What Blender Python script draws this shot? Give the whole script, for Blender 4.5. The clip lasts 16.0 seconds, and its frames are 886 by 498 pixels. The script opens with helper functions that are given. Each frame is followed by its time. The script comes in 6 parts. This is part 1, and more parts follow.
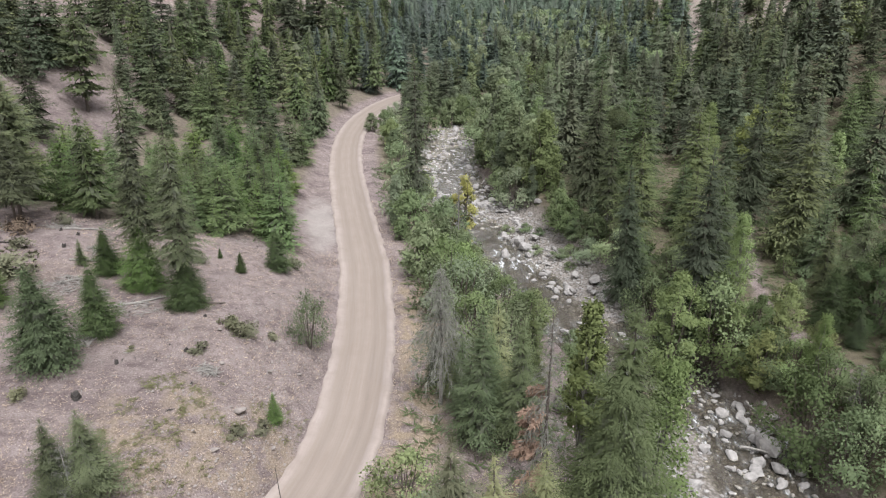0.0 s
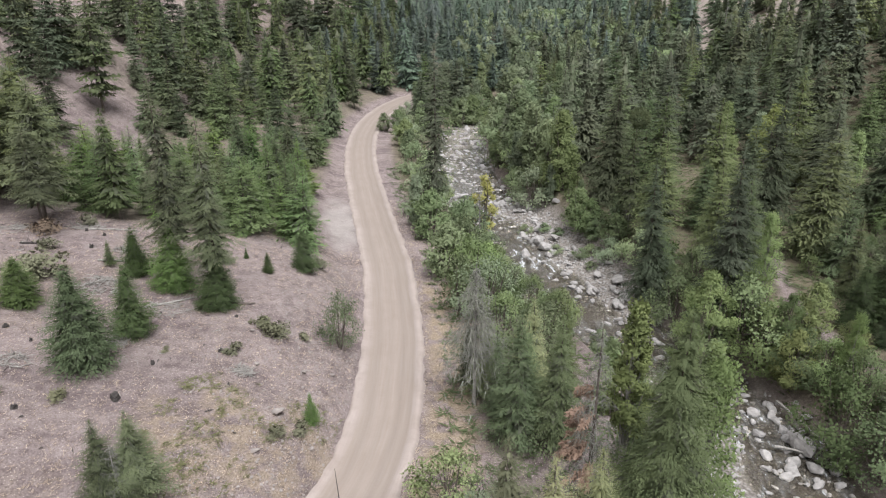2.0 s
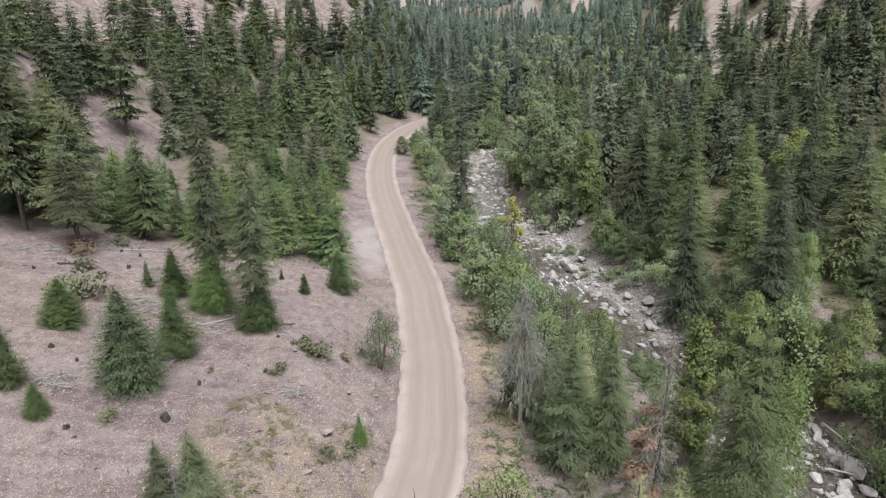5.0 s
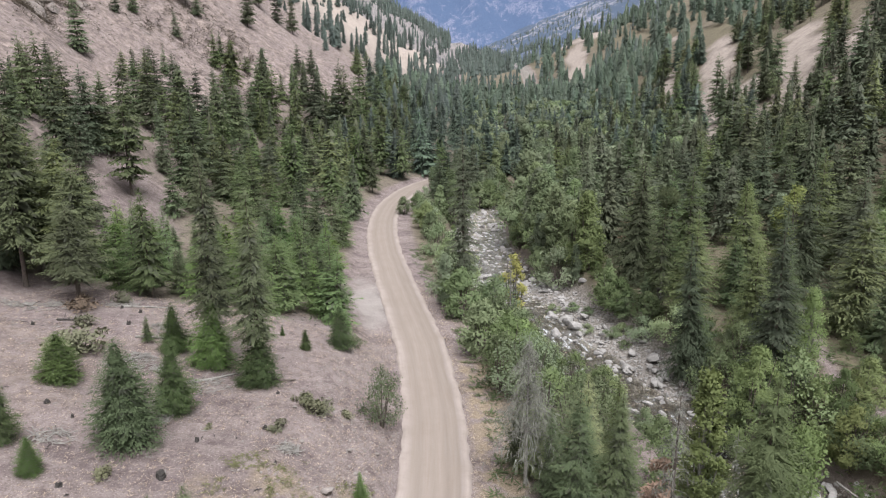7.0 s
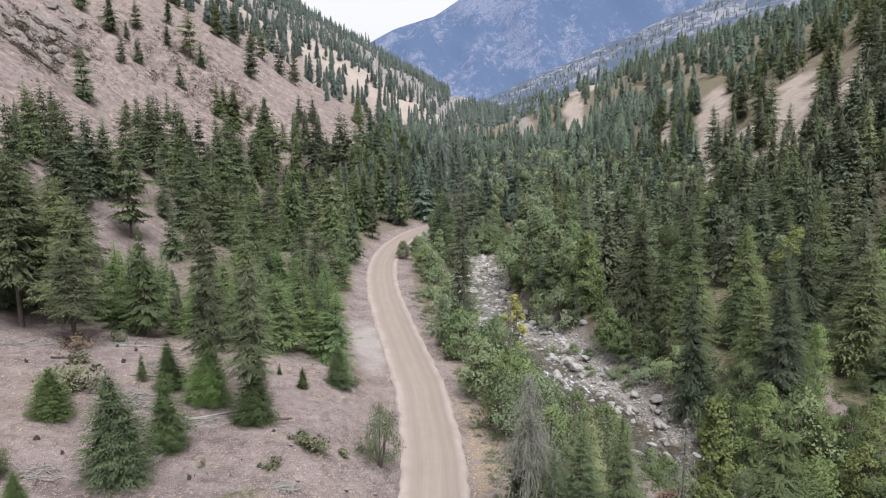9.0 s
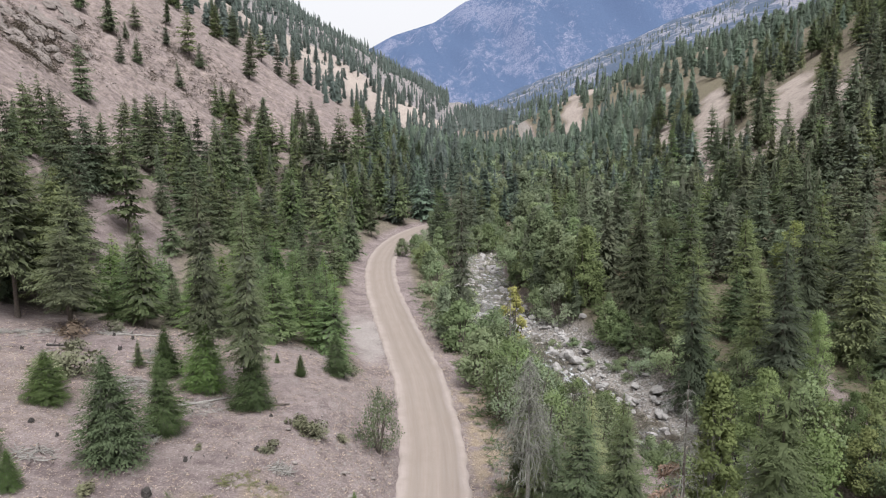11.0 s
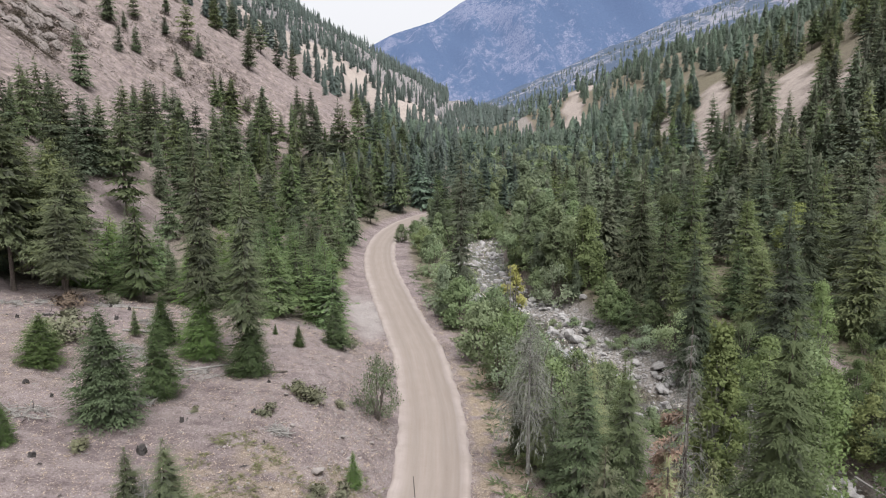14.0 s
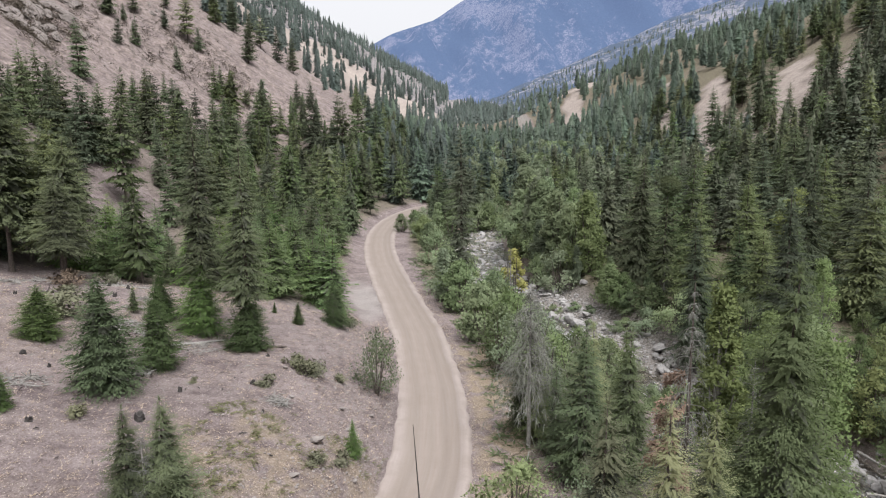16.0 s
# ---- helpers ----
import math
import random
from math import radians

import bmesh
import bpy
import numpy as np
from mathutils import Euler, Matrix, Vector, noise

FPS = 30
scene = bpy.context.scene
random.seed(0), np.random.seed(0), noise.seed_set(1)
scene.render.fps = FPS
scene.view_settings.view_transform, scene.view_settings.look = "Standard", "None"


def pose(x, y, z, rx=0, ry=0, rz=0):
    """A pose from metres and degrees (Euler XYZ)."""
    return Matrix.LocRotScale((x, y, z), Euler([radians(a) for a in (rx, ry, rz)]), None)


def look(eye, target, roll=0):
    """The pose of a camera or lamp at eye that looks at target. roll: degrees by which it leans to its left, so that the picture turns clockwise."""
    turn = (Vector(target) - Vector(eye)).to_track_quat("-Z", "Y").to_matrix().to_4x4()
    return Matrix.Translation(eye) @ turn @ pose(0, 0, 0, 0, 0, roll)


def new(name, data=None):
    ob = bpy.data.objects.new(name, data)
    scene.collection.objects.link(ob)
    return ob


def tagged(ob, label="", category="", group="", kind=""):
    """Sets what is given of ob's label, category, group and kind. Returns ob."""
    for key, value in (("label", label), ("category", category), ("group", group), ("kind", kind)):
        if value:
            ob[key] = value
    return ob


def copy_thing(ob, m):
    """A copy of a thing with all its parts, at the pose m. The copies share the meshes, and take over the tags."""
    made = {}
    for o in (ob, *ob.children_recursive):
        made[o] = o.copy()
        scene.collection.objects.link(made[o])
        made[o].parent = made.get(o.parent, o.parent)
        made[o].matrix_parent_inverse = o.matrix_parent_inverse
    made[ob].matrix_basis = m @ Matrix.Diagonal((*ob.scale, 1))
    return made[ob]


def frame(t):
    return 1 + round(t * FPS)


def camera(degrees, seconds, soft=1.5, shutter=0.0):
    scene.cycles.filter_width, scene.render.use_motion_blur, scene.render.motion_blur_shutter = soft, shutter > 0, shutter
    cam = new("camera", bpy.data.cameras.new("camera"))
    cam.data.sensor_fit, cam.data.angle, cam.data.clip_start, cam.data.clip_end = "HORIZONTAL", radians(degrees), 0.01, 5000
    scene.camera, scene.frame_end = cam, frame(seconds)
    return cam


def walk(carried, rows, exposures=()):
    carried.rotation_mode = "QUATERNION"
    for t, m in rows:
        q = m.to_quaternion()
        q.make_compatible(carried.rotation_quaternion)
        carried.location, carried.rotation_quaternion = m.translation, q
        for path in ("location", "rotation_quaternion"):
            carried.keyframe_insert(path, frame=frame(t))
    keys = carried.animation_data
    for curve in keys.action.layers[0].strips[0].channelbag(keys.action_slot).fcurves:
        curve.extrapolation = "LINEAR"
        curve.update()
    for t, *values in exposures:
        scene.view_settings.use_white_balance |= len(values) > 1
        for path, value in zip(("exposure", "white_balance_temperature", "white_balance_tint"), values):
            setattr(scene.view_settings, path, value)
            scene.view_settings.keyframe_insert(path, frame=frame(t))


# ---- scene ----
cam = camera(64.8, 16.0, soft=1.15)
METRES, EYE, TILT, LEAN, TURN = 17.0, 36.5, -22.0, 0.0, 0.0
ROWS = [
    (0.0, 0.0, 0.0, 0.0, 0.0, 0.0, -0.0),
    (0.5, -0.0365, 0.0012, 0.0005, -0.02, -0.0, 0.02),
    (1.0, -0.0821, 0.0033, 0.0004, -0.02, -0.0, 0.05),
    (1.5, -0.1287, 0.0043, 0.0003, -0.01, -0.01, 0.08),
    (2.0, -0.1747, 0.0052, 0.0007, -0.0, -0.01, 0.09),
    (2.5, -0.2193, 0.0059, 0.0015, 0.01, 0.0, 0.11),
    (3.0, -0.2623, 0.0071, 0.0013, 0.01, 0.02, 0.1),
    (5.5, -0.4177, 0.0168, -0.0369, 0.09, 3.12, 0.12),
    (6.0, -0.4192, 0.0202, -0.0503, 0.11, 4.45, 0.16),
    (6.5, -0.4183, 0.0233, -0.0615, 0.11, 5.81, 0.19),
    (7.0, -0.4166, 0.0277, -0.073, 0.12, 7.18, 0.22),
    (7.5, -0.4154, 0.0331, -0.0882, 0.13, 8.57, 0.24),
    (8.0, -0.4152, 0.0406, -0.1064, 0.12, 9.77, 0.26),
    (8.5, -0.4149, 0.0497, -0.1302, 0.12, 10.68, 0.27),
    (9.0, -0.4147, 0.0617, -0.1569, 0.11, 11.34, 0.28),
    (11.5, -0.4141, 0.1215, -0.2995, 0.03, 11.86, 0.33),
    (12.0, -0.4143, 0.1333, -0.3285, 0.02, 11.84, 0.32),
    (12.5, -0.4147, 0.1452, -0.3565, 0.01, 11.83, 0.32),
    (13.0, -0.4152, 0.1582, -0.3839, 0.0, 11.82, 0.31),
    (13.5, -0.4166, 0.1721, -0.4101, -0.01, 11.81, 0.3),
    (14.0, -0.4164, 0.1854, -0.4395, -0.01, 11.79, 0.28),
    (14.5, -0.4165, 0.1957, -0.4714, -0.01, 11.77, 0.28),
    (15.0, -0.4167, 0.2072, -0.504, -0.01, 11.78, 0.29),
    (15.5, -0.4169, 0.22, -0.5371, -0.01, 11.77, 0.3),
    (16.0, -0.4174, 0.2336, -0.5694, -0.01, 11.77, 0.31),
]
walk(cam, [(t, pose(0, 0, EYE, TILT, LEAN, TURN) @ pose(METRES * x, METRES * y, METRES * z, 90 + pitch, roll, yaw)) for t, x, y, z, yaw, pitch, roll in ROWS],
     [(0.0, 1.95), (5.0, 1.95), (8.0, 1.92), (12.0, 1.85), (16.0, 1.83)])

# ---- sky and light: a bright overcast noon ----
world = bpy.data.worlds.new("overcast_sky")
scene.world = world
world.use_nodes = True
wn, wl = world.node_tree.nodes, world.node_tree.links
wn.clear()
sky = wn.new("ShaderNodeTexSky")
sky.sky_type, sky.sun_disc = "NISHITA", False
sky.sun_elevation, sky.sun_rotation = radians(66), radians(205)
sky.dust_density, sky.ozone_density = 4.0, 1.0
sky_hsv = wn.new("ShaderNodeHueSaturation")
sky_hsv.inputs["Saturation"].default_value = 0.25
sky_gain = wn.new("ShaderNodeVectorMath")
sky_gain.operation = "SCALE"
sky_gain.inputs["Scale"].default_value = 0.06
cloud = wn.new("ShaderNodeMix")
cloud.data_type = "RGBA"
cloud.inputs["Factor"].default_value = 0.72
cloud.inputs[7].default_value = (0.278, 0.278, 0.290, 1)
sky_out = wn.new("ShaderNodeBackground")
wo = wn.new("ShaderNodeOutputWorld")
wl.new(sky.outputs[0], sky_hsv.inputs["Color"])
wl.new(sky_hsv.outputs[0], sky_gain.inputs[0])
wl.new(sky_gain.outputs[0], cloud.inputs[6])
wl.new(cloud.outputs[2], sky_out.inputs[0])
wl.new(sky_out.outputs[0], wo.inputs[0])
sun = new("sun", bpy.data.lights.new("sun", "SUN"))
sun.data.energy, sun.data.angle, sun.data.color = 1.65, radians(35), (0.985, 0.985, 0.99)
sun.matrix_basis = look((0, 0, 300), (-64, 118, 0))

# ---- materials ----
def material(name):
    m = bpy.data.materials.new(name)
    m.use_nodes = True
    t = m.node_tree
    bsdf = t.nodes["Principled BSDF"]
    return m, t, bsdf


def node(t, kind, **values):
    n = t.nodes.new("ShaderNode" + kind)
    for key, v in values.items():
        n.inputs[key.replace("_", " ")].default_value = v
    return n


def noise_tex(t, scale, detail=4.0, rough=0.55, vector=None):
    n = node(t, "TexNoise", Scale=scale, Detail=detail, Roughness=rough)
    if vector is not None:
        t.links.new(vector, n.inputs["Vector"])
    return n.outputs["Fac"]


def ramp(t, fac, stops):
    r = t.nodes.new("ShaderNodeValToRGB")
    els = r.color_ramp.elements
    while len(els) < len(stops):
        els.new(0.5)
    for e, (p, c) in zip(els, stops):
        e.position, e.color = p, (*c, 1)
    t.links.new(fac, r.inputs[0])
    return r.outputs[0]


def mix(t, fac, a, b, blend="MIX"):
    m = t.nodes.new("ShaderNodeMix")
    m.data_type, m.blend_type = "RGBA", blend
    for sock, v in ((m.inputs[0], fac), (m.inputs[6], a), (m.inputs[7], b)):
        if isinstance(v, (int, float)):
            sock.default_value = v
        elif isinstance(v, tuple):
            sock.default_value = (*v, 1)
        else:
            t.links.new(v, sock)
    return m.outputs[2]


def math_node(t, op, a, b=0.0, clamp=False):
    m = t.nodes.new("ShaderNodeMath")
    m.operation, m.use_clamp = op, clamp
    for sock, v in ((m.inputs[0], a), (m.inputs[1], b)):
        if isinstance(v, (int, float)):
            sock.default_value = v
        else:
            t.links.new(v, sock)
    return m.outputs[0]


def bump(t, bsdf, height_out, strength=0.4, distance=0.1):
    b = node(t, "Bump", Strength=strength, Distance=distance)
    t.links.new(height_out, b.inputs["Height"])
    t.links.new(b.outputs[0], bsdf.inputs["Normal"])


def world_pos(t):
    return t.nodes.new("ShaderNodeNewGeometry").outputs["Position"]


def leaf_material(name, dark, light, rare=None, through_light=0.32, hue_from=0.488, hue_span=0.024, spread=0.22, clumpy=1.0):
    """Foliage: shade varies from tree to tree and from spray to spray."""
    m, t, bsdf = material(name)
    geo = t.nodes.new("ShaderNodeNewGeometry")
    info = t.nodes.new("ShaderNodeObjectInfo")
    clump = ramp(t, noise_tex(t, 1.3, 3.0, 0.6, geo.outputs["Position"]), [(0.36, (0, 0, 0)), (0.64, (1, 1, 1))])
    spray = math_node(t, "ADD", math_node(t, "MULTIPLY", geo.outputs["Random Per Island"], spread), math_node(t, "MULTIPLY", clump, clumpy * (0.46 - 0.6 * spread)))
    own = t.nodes.new("ShaderNodeAttribute")
    own.attribute_name = "tint"
    either = math_node(t, "FRACT", math_node(t, "ADD", info.outputs["Random"], own.outputs["Fac"]))
    tree = math_node(t, "MULTIPLY", either, 0.52)
    col = mix(t, math_node(t, "ADD", spray, tree), dark, light)
    hue = t.nodes.new("ShaderNodeHueSaturation")
    t.links.new(math_node(t, "ADD", hue_from, math_node(t, "MULTIPLY", math_node(t, "FRACT", math_node(t, "MULTIPLY", either, 7.0)), hue_span)), hue.inputs["Hue"])
    t.links.new(math_node(t, "ADD", 0.76, math_node(t, "MULTIPLY", math_node(t, "FRACT", math_node(t, "MULTIPLY", either, 13.0)), 0.34)), hue.inputs["Saturation"])
    t.links.new(math_node(t, "ADD", 0.72, math_node(t, "MULTIPLY", math_node(t, "FRACT", math_node(t, "MULTIPLY", either, 23.0)), 0.6)), hue.inputs["Value"])
    t.links.new(col, hue.inputs["Color"])
    col = hue.outputs[0]
    if rare:
        spot = math_node(t, "GREATER_THAN", geo.outputs["Random Per Island"], 0.93)
        col = mix(t, spot, col, rare)
    patch = noise_tex(t, 0.35, 2.0, vector=geo.outputs["Position"])
    col = mix(t, math_node(t, "MULTIPLY", patch, 0.5), col, mix(t, 1.0, col, (0.74, 0.8, 0.72), "MULTIPLY"))
    t.links.new(col, bsdf.inputs["Base Color"])
    bsdf.inputs["Roughness"].default_value = 0.7
    bsdf.inputs["Specular IOR Level"].default_value = 0.18
    tr = t.nodes.new("ShaderNodeBsdfTranslucent")
    t.links.new(col, tr.inputs["Color"])
    mx = t.nodes.new("ShaderNodeMixShader")
    mx.inputs[0].default_value = through_light
    t.links.new(bsdf.outputs[0], mx.inputs[1])
    t.links.new(tr.outputs[0], mx.inputs[2])
    t.links.new(mx.outputs[0], t.nodes["Material Output"].inputs["Surface"])
    return m


def bark_material(name, a, b):
    m, t, bsdf = material(name)
    pos = world_pos(t)
    f = noise_tex(t, 7.0, 5.0, vector=pos)
    t.links.new(ramp(t, f, [(0.3, a), (0.7, b)]), bsdf.inputs["Base Color"])
    bsdf.inputs["Roughness"].default_value = 0.95
    bump(t, bsdf, f, 0.7, 0.05)
    return m


def rock_material(name, a, b, c):
    m, t, bsdf = material(name)
    geo = t.nodes.new("ShaderNodeNewGeometry")
    info = t.nodes.new("ShaderNodeObjectInfo")
    f = noise_tex(t, 1.6, 6.0, 0.65, geo.outputs["Position"])
    g = noise_tex(t, 14.0, 4.0, 0.7, geo.outputs["Position"])
    col = ramp(t, f, [(0.3, a), (0.5, b), (0.72, c)])
    own = math_node(t, "ADD", info.outputs["Random"], geo.outputs["Random Per Island"])
    col = mix(t, math_node(t, "MULTIPLY", own, 0.25), col, mix(t, 1.0, col, (0.5, 0.49, 0.47), "MULTIPLY"))
    col = mix(t, math_node(t, "MULTIPLY", g, 0.25), col, (0.16, 0.15, 0.14))
    t.links.new(col, bsdf.inputs["Base Color"])
    bsdf.inputs["Roughness"].default_value = 0.85
    bump(t, bsdf, g, 0.5, 0.06)
    return m


YOUNGFIR = leaf_material("young_fir_needles", (0.038, 0.066, 0.028), (0.090, 0.142, 0.054), None, 0.25, 0.464, 0.02, 0.2)
FIR = leaf_material("fir_needles", (0.064, 0.090, 0.048), (0.146, 0.192, 0.086), None, 0.38, 0.456, 0.052, 0.2)
SPRUCE = leaf_material("spruce_needles", (0.061, 0.080, 0.052), (0.138, 0.168, 0.100), None, 0.36, 0.456, 0.054, 0.18, 0.8)
PINE = leaf_material("pine_needles", (0.069, 0.092, 0.050), (0.156, 0.196, 0.094), None, 0.38, 0.45, 0.058, 0.2)
LARCH = leaf_material("larch_needles", (0.114, 0.128, 0.066), (0.262, 0.276, 0.146), None, 0.32, 0.48, 0.03, 0.2)
BROADLEAF = leaf_material("broad_leaves", (0.084, 0.124, 0.060), (0.184, 0.244, 0.114), None, 0.42, 0.464, 0.036, 0.1)
WILLOW = leaf_material("willow_leaves", (0.130, 0.170, 0.100), (0.258, 0.316, 0.186), None, 0.42, 0.47, 0.036, 0.1)
LIGHTLEAF = leaf_material("pale_aspen_leaves", (0.105, 0.155, 0.055), (0.225, 0.295, 0.105), None, 0.42, 0.488, 0.02, 0.2)
ASPEN = leaf_material("aspen_leaves", (0.125, 0.155, 0.062), (0.25, 0.285, 0.118), None, 0.4, 0.488, 0.02, 0.14)
# browner inner twigs; crown shade is partly put into this darker colour
INNER = leaf_material("shade_dark_inner_twigs", (0.064, 0.069, 0.048), (0.122, 0.134, 0.088), None, 0.3)
RUSTFIR = leaf_material("browned_needles", (0.10, 0.075, 0.055), (0.22, 0.15, 0.11), None, 0.1)
YELLOW = leaf_material("yellow_leaves", (0.120, 0.142, 0.052), (0.241, 0.262, 0.103), None, 0.35, 0.5, 0.015)
RUST = leaf_material("rust_needles", (0.24, 0.155, 0.12), (0.40, 0.27, 0.215), None, 0.1, 0.5, 0.01)
DUSKBRUSH = leaf_material("dusky_brush", (0.052, 0.041, 0.035), (0.115, 0.091, 0.074), None, 0.1, 0.49, 0.03)
GREYTWIG = leaf_material("bare_grey_twigs", (0.080, 0.080, 0.070), (0.165, 0.164, 0.146), None, 0.0)
SAGE = leaf_material("sage_leaves", (0.125, 0.128, 0.082), (0.235, 0.232, 0.150))
SAGEGREEN = leaf_material("weed_leaves", (0.105, 0.112, 0.045), (0.225, 0.218, 0.090), None, 0.3, 0.485, 0.03)
DRYGRASS = leaf_material("dry_grass", (0.24, 0.19, 0.145), (0.56, 0.47, 0.38), (0.20, 0.14, 0.10))
# needles with distance haze mixed into their colour: bluer and greyer than nearby
HAZYLEAF = leaf_material("hazed_distant_needles", (0.046, 0.060, 0.056), (0.088, 0.108, 0.094), None, 0.1)
HAZYFIR = leaf_material("hazed_valley_needles", (0.054, 0.076, 0.060), (0.138, 0.180, 0.132), None, 0.25, 0.46, 0.05, 0.12, 0.5)
COTTONLEAF = leaf_material("cottonwood_leaves", (0.120, 0.152, 0.086), (0.240, 0.290, 0.168), None, 0.42, 0.478, 0.03, 0.12)
ALDER = leaf_material("alder_leaves", (0.124, 0.168, 0.080), (0.250, 0.316, 0.148), None, 0.42, 0.476, 0.03, 0.1)
GREATFIR = leaf_material("great_spruce_needles", (0.036, 0.058, 0.024), (0.099, 0.136, 0.051), None, 0.32, 0.474, 0.016, 0.2)
BRIGHTFIR = leaf_material("bright_fir_needles", (0.062, 0.106, 0.042), (0.160, 0.236, 0.084), None, 0.34, 0.466, 0.034, 0.2)
GOLD = leaf_material("golden_leaves", (0.17, 0.165, 0.045), (0.33, 0.31, 0.09), None, 0.4, 0.492, 0.015, 0.12)
BARK = bark_material("brown_bark", (0.05, 0.04, 0.034), (0.14, 0.115, 0.10))
GREYWOOD = bark_material("weathered_grey_wood", (0.13, 0.123, 0.115), (0.29, 0.275, 0.255))
DEADLIMB = bark_material("dead_grey_limbs", (0.09, 0.086, 0.078), (0.20, 0.192, 0.175))
CHAR = bark_material("charred_stump_wood", (0.012, 0.011, 0.011), (0.06, 0.052, 0.048))
WETSTONE = rock_material("wet_brown_stones", (0.06, 0.053, 0.045), (0.11, 0.098, 0.084), (0.18, 0.163, 0.143))
BANKSTONE = rock_material("bank_stone", (0.16, 0.137, 0.127), (0.24, 0.21, 0.198), (0.34, 0.302, 0.285))
BOULDER = rock_material("granite", (0.18, 0.172, 0.17), (0.295, 0.282, 0.278), (0.41, 0.392, 0.384))
OUTCROP = rock_material("outcrop_rock", (0.10, 0.083, 0.077), (0.170, 0.142, 0.132), (0.25, 0.211, 0.195))


def ground_material():
    m, t, bsdf = material("dry_valley_ground")
    pos = world_pos(t)
    zone = t.nodes.new("ShaderNodeAttribute")
    zone.attribute_name = "zone"
    sep = t.nodes.new("ShaderNodeSeparateColor")
    t.links.new(zone.outputs["Color"], sep.inputs[0])
    litter, gravel, moss = sep.outputs[0], sep.outputs[1], sep.outputs[2]
    wide = noise_tex(t, 0.11, 5.0, 0.6, pos)
    mid = noise_tex(t, 0.9, 6.0, 0.65, pos)
    fine = noise_tex(t, 7.0, 5.0, 0.7, pos)
    dirt = ramp(t, mid, [(0.3, (0.182, 0.149, 0.140)), (0.5, (0.278, 0.234, 0.222)), (0.72, (0.352, 0.305, 0.288))])
    dirt = mix(t, math_node(t, "MULTIPLY", wide, 0.7), dirt, mix(t, 1.0, dirt, (0.86, 0.84, 0.92), "MULTIPLY"))
    run = t.nodes.new("ShaderNodeMapping")
    run.inputs["Scale"].default_value = (0.05, 0.22, 0.05)
    t.links.new(pos, run.inputs["Vector"])
    wash = noise_tex(t, 1.0, 6.0, 0.7, run.outputs[0])
    dirt = mix(t, ramp(t, wash, [(0.45, (0, 0, 0)), (0.62, (0.8, 0.8, 0.8))]), dirt, mix(t, 1.0, dirt, (0.66, 0.64, 0.66), "MULTIPLY"))
    stalks = node(t, "TexVoronoi", Scale=5.0)
    t.links.new(pos, stalks.inputs["Vector"])
    dirt = mix(t, ramp(t, fine, [(0.38, (1, 1, 1)), (0.56, (0, 0, 0))]), dirt, mix(t, 1.0, dirt, (0.62, 0.59, 0.57), "MULTIPLY"))
    grain = noise_tex(t, 24.0, 4.0, 0.75, pos)
    dirt = mix(t, ramp(t, grain, [(0.40, (0.75, 0.75, 0.75)), (0.62, (0, 0, 0))]), dirt, mix(t, 1.0, dirt, (0.62, 0.6, 0.6), "MULTIPLY"))
    dirt = mix(t, ramp(t, stalks.outputs["Distance"], [(0.07, (0.8, 0.8, 0.8)), (0.2, (0, 0, 0))]), dirt, (0.60, 0.53, 0.47))
    green = ramp(t, fine, [(0.35, (0.150, 0.120, 0.087)), (0.52, (0.25, 0.20, 0.146)), (0.66, (0.335, 0.274, 0.203))])
    patches = ramp(t, noise_tex(t, 0.6, 4.0, 0.65, pos), [(0.40, (0, 0, 0)), (0.54, (1, 1, 1))])
    col = mix(t, math_node(t, "MULTIPLY", patches, moss), dirt, green)
    forest = ramp(t, mid, [(0.3, (0.075, 0.066, 0.046)), (0.55, (0.13, 0.112, 0.08)), (0.75, (0.12, 0.125, 0.065))])
    brush = t.nodes.new("ShaderNodeAttribute")
    brush.attribute_name = "scrub"
    crag = noise_tex(t, 0.45, 8.0, 0.72, pos)
    scrubby = ramp(t, crag, [(0.36, (0.085, 0.069, 0.064)), (0.5, (0.185, 0.150, 0.138)), (0.64, (0.31, 0.252, 0.231))])
    keep_bare = ramp(t, noise_tex(t, 0.25, 6.0, 0.7, pos), [(0.40, (0.15, 0.15, 0.15)), (0.56, (1, 1, 1))])
    col = mix(t, math_node(t, "MULTIPLY", brush.outputs["Fac"], keep_bare), col, scrubby)
    col = mix(t, litter, col, forest)
    hay = t.nodes.new("ShaderNodeAttribute")
    hay.attribute_name = "straw"
    dry = ramp(t, crag, [(0.3, (0.20, 0.170, 0.150)), (0.5, (0.290, 0.248, 0.222)), (0.68, (0.35, 0.302, 0.27))])
    col = mix(t, math_node(t, "MULTIPLY", hay.outputs["Fac"], math_node(t, "SUBTRACT", 1.0, math_node(t, "MULTIPLY", litter, 0.8))), col, dry)
    cob = node(t, "TexVoronoi", Scale=3.2)
    t.links.new(pos, cob.inputs["Vector"])
    stones = ramp(t, cob.outputs["Distance"], [(0.0, (0.36, 0.34, 0.325)), (0.45, (0.25, 0.232, 0.22)), (0.75, (0.15, 0.137, 0.127))])
    stones = mix(t, fine, stones, mix(t, 1.0, stones, (0.6, 0.57, 0.53), "MULTIPLY"))
    col = mix(t, gravel, col, stones)
    pull = t.nodes.new("ShaderNodeAttribute")
    pull.attribute_name = "grit"
    col = mix(t, math_node(t, "MULTIPLY", pull.outputs["Fac"], 0.85), col, ramp(t, fine, [(0.3, (0.25, 0.225, 0.21)), (0.7, (0.37, 0.345, 0.33))]))
    wet = t.nodes.new("ShaderNodeAttribute")
    wet.attribute_name = "wet"
